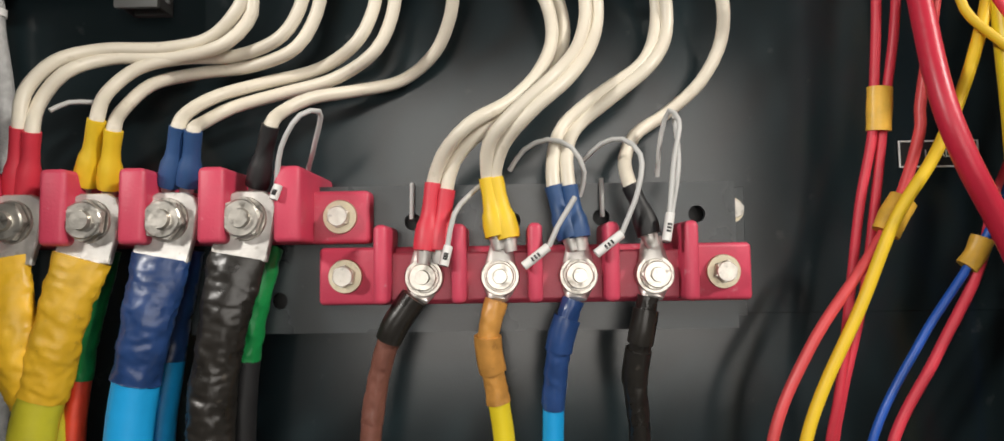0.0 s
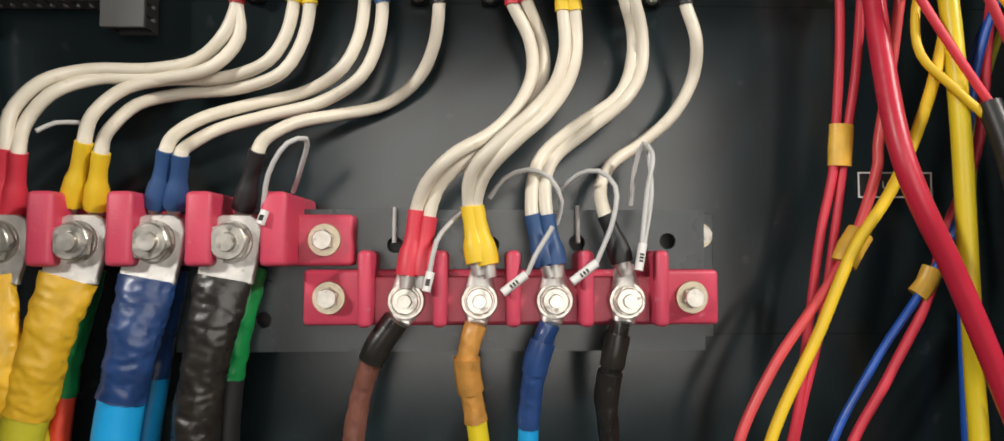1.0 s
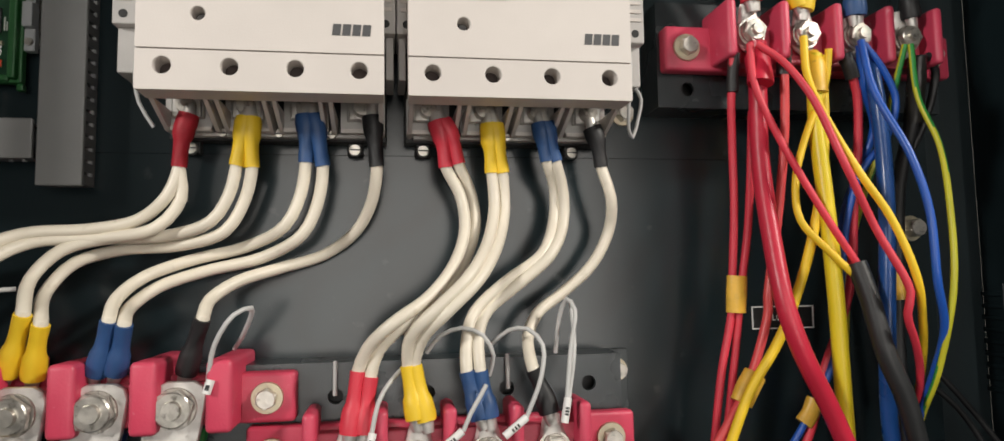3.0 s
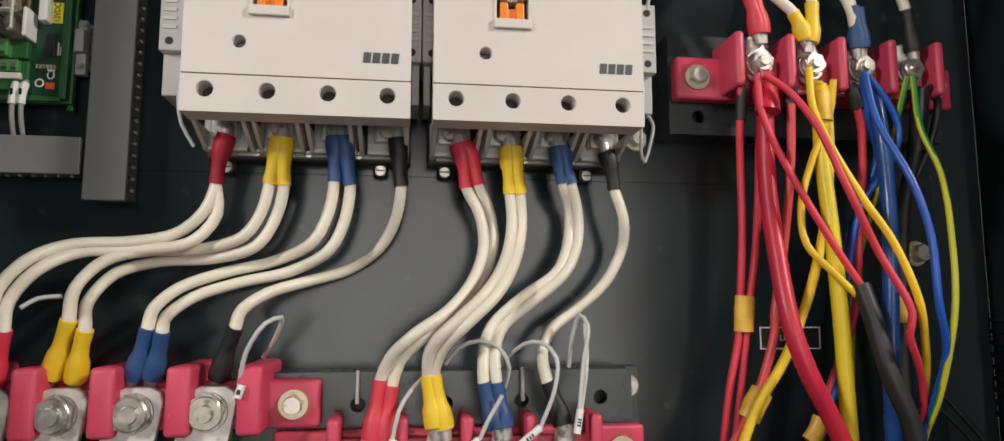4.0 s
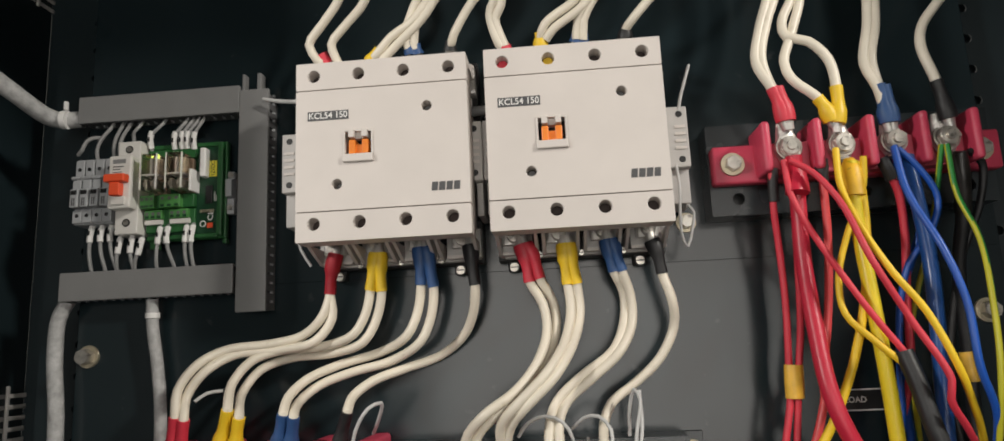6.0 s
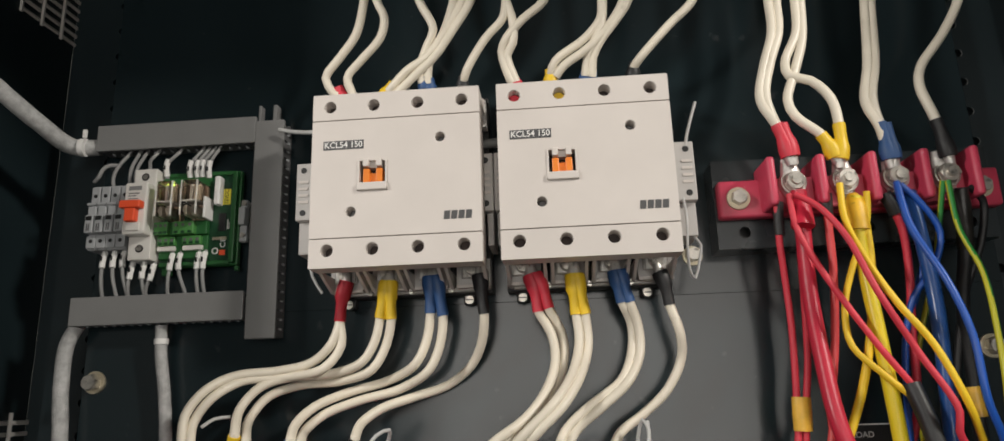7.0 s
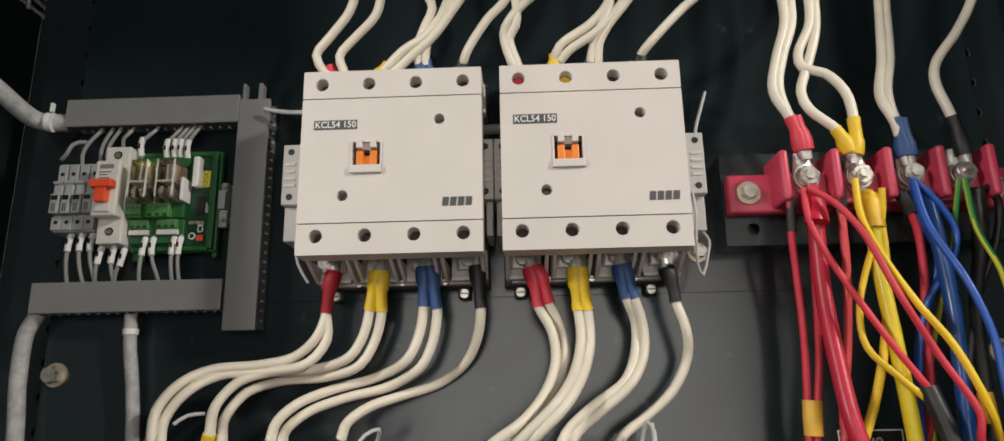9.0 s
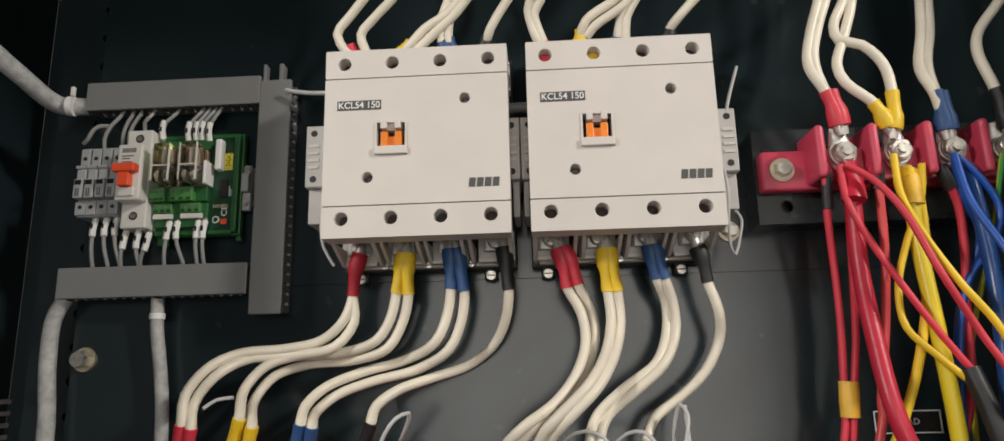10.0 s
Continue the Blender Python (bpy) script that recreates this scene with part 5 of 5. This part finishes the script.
def duct(x0, x1, z0, z1, label, sides):
    """A slotted duct: a lid and rows of fingers along its sides."""
    t = thing("wiring_duct", (x0, 0, z0), label, "wiring duct", "wiring ducts")
    part("lid", boxes((x0, x1, -0.0345, -0.029, z0, z1, 0.0009)), "duct", t)
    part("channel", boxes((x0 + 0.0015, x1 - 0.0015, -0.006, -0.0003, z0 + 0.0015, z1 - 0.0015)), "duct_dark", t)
    for s in sides:
        long = (x1 - x0) if s in "bt" else (z1 - z0)
        n = int(long / 0.0068)
        for i in range(n):
            bm = bmesh.new()
            c = 0.0015 + i * 0.0068
            if s in "bt":
                z = z0 + 0.001 if s == "b" else z1 - 0.0022
                box(bm, x0 + c, x0 + c + 0.0048, -0.0292, -0.005, z, z + 0.0012)
            else:
                x = x0 + 0.001 if s == "l" else x1 - 0.0022
                box(bm, x, x + 0.0012, -0.0292, -0.005, z0 + c, z0 + c + 0.0048)
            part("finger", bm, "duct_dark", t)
            # Pale blocks added for the light spots seen in the open slots.
            if s in "br":
                bm = bmesh.new()
                if s == "b":
                    box(bm, x0 + c + 0.0049, x0 + c + 0.0066, -0.0140, -0.0105, z0 + 0.0002, z0 + 0.0020)
                else:
                    box(bm, x1 - 0.0020, x1 - 0.0002, -0.0140, -0.0105, z0 + c + 0.0049, z0 + c + 0.0066)
                part("slot_foot", bm, "fuse", t)
    return t


duct(-0.1985, -0.0715, 1.2955, 1.3165, "grey slotted plastic wiring duct above the control gear", "bt")
duct(-0.2050, -0.0735, 1.1610, 1.1820, "grey slotted plastic wiring duct below the control gear", "bt")
duct(-0.0715, -0.0490, 1.1470, 1.3125, "upright grey slotted plastic wiring duct beside the contactors", "lr")
part_clip = thing("duct_clip", (-0.06, -0.02, 1.315), "two grey plastic cable ends standing at the duct", "clip")
part("clip", boxes((-0.0705, -0.0685, -0.030, -0.018, 1.313, 1.326, 0.0005), (-0.0590, -0.0560, -0.030, -0.016, 1.3128, 1.326, 0.0005)), "duct", part_clip)

layout.pop()

# ---- control gear on a rail ----
rail = thing("din_rail", (-0.208, 0, 1.24), "zinc-plated top-hat mounting rail behind the control gear", "rail")
part("web", boxes((-0.208, -0.0840, -0.0020, -0.0004, 1.2290, 1.2560)), "steel", rail)
part("flange", boxes((-0.208, -0.0840, -0.0055, -0.0021, 1.2550, 1.2565)), "steel", rail)
part("flange", boxes((-0.208, -0.0840, -0.0055, -0.0021, 1.2285, 1.2300)), "steel", rail)

for i in range(4):
    x = -0.2054 + i * 0.0079
    w = x + 0.0075
    m = (x + w) / 2
    t = thing("fuse_terminal", (x, -0.0056, 1.221), "pale grey fuse terminal on the rail", "fuse terminal", "fuse terminals")
    part("body", boxes((x, w, -0.0215, -0.0056, 1.2205, 1.2715, 0.0005), (x, w, -0.0240, -0.0213, 1.2215, 1.2315, 0.0006), (x + 0.0003, w - 0.0003, -0.0235, -0.0213, 1.2580, 1.2705, 0.0006)), "fuse", t)
    # the flap swings out between two knuckles
    flap = part("fuse_flap", boxes((x + 0.0004, w - 0.0004, -0.0290, -0.0214, 1.2328, 1.2470, 0.0009), (x + 0.0004, w - 0.0004, -0.0262, -0.0214, 1.2468, 1.2545, 0.0008)), "fuse", t)
    part("knuckle", hose([(x + 0.0002, -0.0262, 1.2560), (m, -0.0262, 1.2560), (w - 0.0002, -0.0262, 1.2560)], 0.0013, 8, 0.003), "fuse", flap, smooth=True)
    part("window", boxes((x + 0.0014, w - 0.0014, -0.0293, -0.0286, 1.2425, 1.2458)), "ink_black", flap)
    part("print_bar", boxes((m - 0.0014, m - 0.0005, -0.0292, -0.0287, 1.2342, 1.2400), (m + 0.0002, m + 0.0011, -0.0292, -0.0287, 1.2342, 1.2400)), "ink", flap)
    for hz, hy in ((1.2272, -0.0240), (1.2632, -0.0235)):
        bm = bmesh.new()
        part("screw_hole", disc_y(bm, m, hz, 0.0015, hy - 0.0003, hy + 0.0010, 12), "ink_black", t)

# miniature circuit breaker: stepped body, nose and toggle
mcb = thing("circuit_breaker", (-0.162, -0.0056, 1.211), "off-white miniature circuit breaker with a red-orange toggle", "circuit breaker")
x0, x1 = -0.1712, -0.1532
part("body", boxes((x0, x1, -0.0240, -0.0056, 1.2108, 1.2830, 0.0008)), "mcb", mcb)
part("nose", boxes((x0 + 0.0002, x1 - 0.0002, -0.0345, -0.0238, 1.2285, 1.2690, 0.0012), (x0 + 0.0035, x1 - 0.0035, -0.0360, -0.0343, 1.2310, 1.2375, 0.0006)), "mcb", mcb)
tog = part("toggle", boxes((x0 + 0.0006, x1 - 0.0012, -0.0415, -0.0344, 1.2475, 1.2535, 0.0010), (x0 + 0.0042, x1 - 0.0052, -0.0400, -0.0344, 1.2375, 1.2478, 0.0010)), "toggle", mcb, "red-orange switch toggle")
part("label_strip", boxes((x0 + 0.0035, x1 - 0.0045, -0.03475, -0.0344, 1.2628, 1.2660)), "duct", mcb)
part("print_bar", boxes((x0 + 0.0035, x0 + 0.0120, -0.03475, -0.0344, 1.2600, 1.2607), (x0 + 0.0035, x0 + 0.0095, -0.03475, -0.0344, 1.2580, 1.2587), (x0 + 0.0035, x0 + 0.0110, -0.03475, -0.0344, 1.2558, 1.2564)), "ink", mcb)
for hz in (1.2195, 1.2765):
    bm = bmesh.new()
    h = part("screw_hole", disc_y(bm, -0.1620, hz, 0.0030, -0.0243, -0.0232, 18), "ink_black", mcb)
    bm = bmesh.new()
    sc = part("screw", disc_y(bm, -0.1620, hz, 0.0021, -0.0247, -0.0242, 14), "steel", h)

# relay module: carrier with a raised rim, board, stepped terminals, two slim relays
rm = thing("relay_module", (-0.125, -0.0056, 1.206), "green relay module with two clear relays and screw terminals", "relay module")
part("carrier", boxes((-0.1525, -0.0905, -0.0110, -0.0056, 1.2060, 1.2820, 0.0010)), "green_plastic", rm)
part("carrier_rim", boxes((-0.0960, -0.0918, -0.0160, -0.0108, 1.2075, 1.2805, 0.0010)), "green_plastic", rm)
part("carrier_rim", boxes((-0.1520, -0.0962, -0.0135, -0.0108, 1.2065, 1.2100, 0.0008)), "green_plastic", rm)
part("carrier_rim", boxes((-0.1520, -0.0962, -0.0135, -0.0108, 1.2780, 1.2815, 0.0008)), "green_plastic", rm)
for x0, x1, z0, z1 in ((-0.1510, -0.1440, 1.2005, 1.2058), (-0.0935, -0.0900, 1.2020, 1.2058)):
    part("carrier_foot", boxes((x0, x1, -0.0100, -0.0056, z0, z1, 0.0006)), "green_plastic", rm)
board = part("board", boxes((-0.1518, -0.0963, -0.0124, -0.0109, 1.2102, 1.2778, 0.0002)), "pcb", rm, "green printed circuit board")
for z0, z1, y in ((1.2120, 1.2300, -0.0150), (1.2302, 1.2410, -0.0175), (1.2690, 1.2770, -0.0160)):
    part("terminal_step", boxes((-0.1518, -0.1130, y, -0.0125, z0, z1, 0.0008)), "green_plastic", rm)
for bx in (-0.1455, -0.1260):
    can = part("relay_base", boxes((bx + 0.0008, bx + 0.0112, -0.0185, -0.0125, 1.2415, 1.2680, 0.0005)), "relay_brown", rm, "relay coil and contacts under the cover")
    part("coil", hose([(bx + 0.006, -0.0235, 1.2550), (bx + 0.006, -0.0235, 1.2610), (bx + 0.006, -0.0235, 1.2668)], 0.0040, 14, 0.003), "copper", can, "copper wound relay coil", True)
    part("armature", boxes((bx + 0.0012, bx + 0.0108, -0.0300, -0.0186, 1.2525, 1.2540, 0.0003), (bx + 0.0050, bx + 0.0070, -0.0312, -0.0288, 1.2540, 1.2660, 0.0003)), "shell_dim", can)
    for cx in (bx + 0.0030, bx + 0.0088):
        part("contact_post", boxes((cx - 0.0012, cx + 0.0012, -0.0325, -0.0186, 1.2425, 1.2495, 0.0005), (cx - 0.0017, cx + 0.0017, -0.0335, -0.0322, 1.2440, 1.2475, 0.0005)), "steel", can)
    part("relay_cover", boxes((bx, bx + 0.0122, -0.0360, -0.0183, 1.2410, 1.2686, 0.0010)), "clear", rm, "clear plastic relay cover")
    part("cover_frame", boxes((bx - 0.0002, bx + 0.0124, -0.0363, -0.0345, 1.2518, 1.2527, 0.0002), (bx - 0.0002, bx + 0.0006, -0.0363, -0.0345, 1.2412, 1.2684, 0.0002), (bx + 0.0118, bx + 0.0126, -0.0363, -0.0345, 1.2412, 1.2684, 0.0002)), "mcb", rm, "pale moulded edge of a relay cover")
part("retaining_clip", boxes((-0.1132, -0.1112, -0.0260, -0.0125, 1.2410, 1.2580, 0.0006)), "white", rm, "white relay retaining clip")
for tx0, tx1, ty, tz0, tz1 in ((-0.1564, -0.1420, -0.0225, 1.2300, 1.2400), (-0.1379, -0.1215, -0.0225, 1.2300, 1.2400), (-0.1515, -0.1376, -0.0185, 1.2222, 1.2292), (-0.1319, -0.1172, -0.0185, 1.2222, 1.2292)):
    tb = part("screw_terminal", boxes((max(tx0, -0.1530), tx1, ty, -0.0126, tz0, tz1, 0.0006)), "green_light", rm, "light green screw terminal")
    for k in range(3):
        hx = max(tx0, -0.1530) + (tx1 - max(tx0, -0.1530)) * (k + 0.5) / 3
        bm = bmesh.new()
        part("clamp_screw", disc_y(bm, hx, tz1 - 0.0030, 0.0013, ty - 0.0003, ty + 0.0006, 12), "duct_dark", tb)
        part("wire_entry", boxes((hx - 0.0015, hx + 0.0015, ty - 0.0002, ty + 0.0006, tz0 + 0.0006, tz0 + 0.0024)), "pcb", tb)
for tx0, tx1 in ((-0.1515, -0.1376), (-0.1315, -0.1160)):
    part("marker_strip", boxes((tx0, tx1, -0.0180, -0.0151, 1.2180, 1.2216, 0.0004)), "mcb", rm, "white blank marker strip")
part("jumper", boxes((-0.1080, -0.1035, -0.0205, -0.0126, 1.2526, 1.2754, 0.0010)), "white", rm, "upright white plastic relay part")
part("voltage_tag", boxes((-0.1040, -0.0978, -0.0130, -0.0123, 1.2540, 1.2665)), "label_yellow", board, "yellow printed tag")
print_text("lettering", "12VDC", -0.1009, -0.0132, 1.2603, 0.0046, "ink_black", board, 0.0112, True)
# Plain black block on the darker part of the board.
part("chip", boxes((-0.1060, -0.1005, -0.0138, -0.0123, 1.2330, 1.2470, 0.0004)), "ink_black", board)
bm = bmesh.new()
part("print_ring", ring_y(bm, -0.1080, 1.2175, 0.0026, 0.0018, -0.0128, -0.0123, 20), "white", board, "white printed ring")
print_text("lettering", "CE", -0.1018, -0.0129, 1.2235, 0.0058, "white", board, 0.0075, True)
part("print_bar", boxes((-0.1045, -0.0998, -0.0128, -0.0123, 1.2140, 1.2180)), "toggle", board)
part("print_bar", boxes((-0.0995, -0.0988, -0.0128, -0.0123, 1.2345, 1.2420), (-0.0982, -0.0977, -0.0128, -0.0123, 1.2345, 1.2395)), "white", board)
for k in range(6):
    part("component", boxes((-0.1100 + 0.0019 * k, -0.1088 + 0.0019 * k, -0.0140, -0.0123, 1.2260, 1.2282)), "gold", board)
bm = bmesh.new()
part("led", disc_y(bm, -0.1490, 1.2650, 0.0013, -0.0185, -0.0125, 10), "led", board, "lit yellow-green indicator")
rs = thing("end_stop", (-0.088, -0.0056, 1.225), "grey plastic end stop on the rail", "end stop")
part("clamp", boxes((-0.0903, -0.0850, -0.0145, -0.0056, 1.2370, 1.2510, 0.0008), (-0.0903, -0.0845, -0.0110, -0.0056, 1.2240, 1.2368, 0.0008), (-0.0900, -0.0850, -0.0110, -0.0056, 1.2512, 1.2575, 0.0008)), "fuse", rs)
for x, y, z in ((-0.0872, -0.0110, 1.2290), (-0.0872, -0.0110, 1.2545)):
    bm = bmesh.new()
    part("screw", disc_y(bm, x, z, 0.0021, y - 0.0016, y, 14), "steel", rs)

# control wires between the ducts and the gear, each with a marker sleeve


def control_wire(x, z, up, x2, marked=True):
    s = 1 if up else -1
    zd = 1.3015 if up else 1.1850
    y0 = -0.014
    t = thing("control_wire", (x, y0, z), "grey control wire with a white printed marker sleeve" if marked else "bare-ended grey control wire running into the duct", "wire", "control wires")
    pts = [(x, y0, z - s * 0.002), (x, y0 - 0.003, z + s * 0.008), (x + (x2 - x) * 0.35, y0 - 0.004, z + (zd - z) * 0.55), (x2, y0 - 0.001, zd - s * 0.002), (x2, -0.010, zd + s * 0.006)]
    part("insulation", hose(pts, 0.0014, 8, 0.004), "control_grey", t, smooth=True)
    if marked:
        mk = part("marker_sleeve", hose([(x, y0 - 0.001, z), (x, y0 - 0.0034, z + s * 0.007), (x + (x2 - x) * 0.18, y0 - 0.0040, z + s * 0.0130)], 0.0022, 8, 0.003), "white", t, "white printed marker sleeve", True)
        part("print_bar", boxes((x - 0.0007, x + 0.0007, y0 - 0.0060, y0 - 0.0054, z + s * 0.006 - 0.0018, z + s * 0.006 + 0.0018)), "ink_black", mk)


for x, z, x2, marked in ((-0.1934, 1.2715, -0.1830, False), (-0.1796, 1.2715, -0.1745, False), (-0.1750, 1.2715, -0.1685, False), (-0.1640, 1.2830, -0.1590, False), (-0.1500, 1.2790, -0.1405, True), (-0.1307, 1.2770, -0.1220, True), (-0.1249, 1.2770, -0.1170, True), (-0.1205, 1.2770, -0.1125, True), (-0.1151, 1.2760, -0.1085, True)):
    control_wire(x, z, True, x2, marked)
for x, z, x2 in ((-0.1945, 1.2203, -0.1940), (-0.1864, 1.2203, -0.1830), (-0.1787, 1.2203, -0.1740), (-0.1712, 1.2105, -0.1735), (-0.1619, 1.2105, -0.1605), (-0.1544, 1.2085, -0.1595), (-0.1400, 1.2160, -0.1420), (-0.1339, 1.2160, -0.1285), (-0.1189, 1.2160, -0.1185), (-0.1142, 1.2160, -0.1135)):
    control_wire(x, z, False, x2)
cable("control_wire", "loose grey control wire bent over the fuse terminals", "control_grey", 0.0015, [(-0.2080, -0.018, 1.2770), (-0.2060, -0.019, 1.2782), (-0.2035, -0.020, 1.2800), (-0.2005, -0.020, 1.2865), (-0.1960, -0.018, 1.2900), (-0.1900, -0.014, 1.2905)], 8)
tie = thing("cable_tie", (-0.212, -0.034, 1.30), "white plastic cable tie on a braided sleeve", "cable tie")
part("strap", hose([(-0.2185, -0.0175, 1.3065), (-0.2205, -0.0178, 1.3066), (-0.2225, -0.018, 1.3067)], 0.0073, 18, 0.002), "white", tie, smooth=True)
part("tail", boxes((-0.2215, -0.2190, -0.020, -0.017, 1.3145, 1.3215, 0.0004)), "white", tie)
tie = thing("cable_tie", (-0.141, -0.02, 1.15), "white plastic cable tie on a braided sleeve", "cable tie")
part("strap", hose([(-0.1455, -0.0115, 1.152), (-0.1455, -0.0115, 1.150), (-0.1455, -0.0115, 1.148)], 0.0052, 16, 0.002), "white", tie, smooth=True)
# fine grey wires beside the contactors
cable("sensing_wire", "thin pale grey wire standing beside a contactor", "grey_wire", 0.0011, [(0.247, -0.044, 1.262), (0.249, -0.046, 1.275), (0.254, -0.046, 1.291), (0.258, -0.044, 1.302)])
cable("sensing_wire", "thin pale grey wire looped below a contactor", "grey_wire", 0.0010, [(0.243, -0.045, 1.232), (0.2435, -0.048, 1.215), (0.2425, -0.046, 1.195), (0.244, -0.040, 1.180), (0.2475, -0.036, 1.176), (0.252, -0.036, 1.190), (0.2535, -0.036, 1.199), (0.249, -0.04, 1.204)])
cable("sensing_wire", "thin pale grey wire hanging beside a contactor", "grey_wire", 0.0010, [(-0.018, -0.045, 1.225), (-0.0205, -0.047, 1.205), (-0.0185, -0.046, 1.188), (-0.012, -0.043, 1.176)])
cable("sensing_wire", "thin pale grey wire entering the duct", "grey_wire", 0.0016, [(-0.056, -0.026, 1.308), (-0.045, -0.028, 1.305), (-0.032, -0.032, 1.302), (-0.018, -0.036, 1.300)])
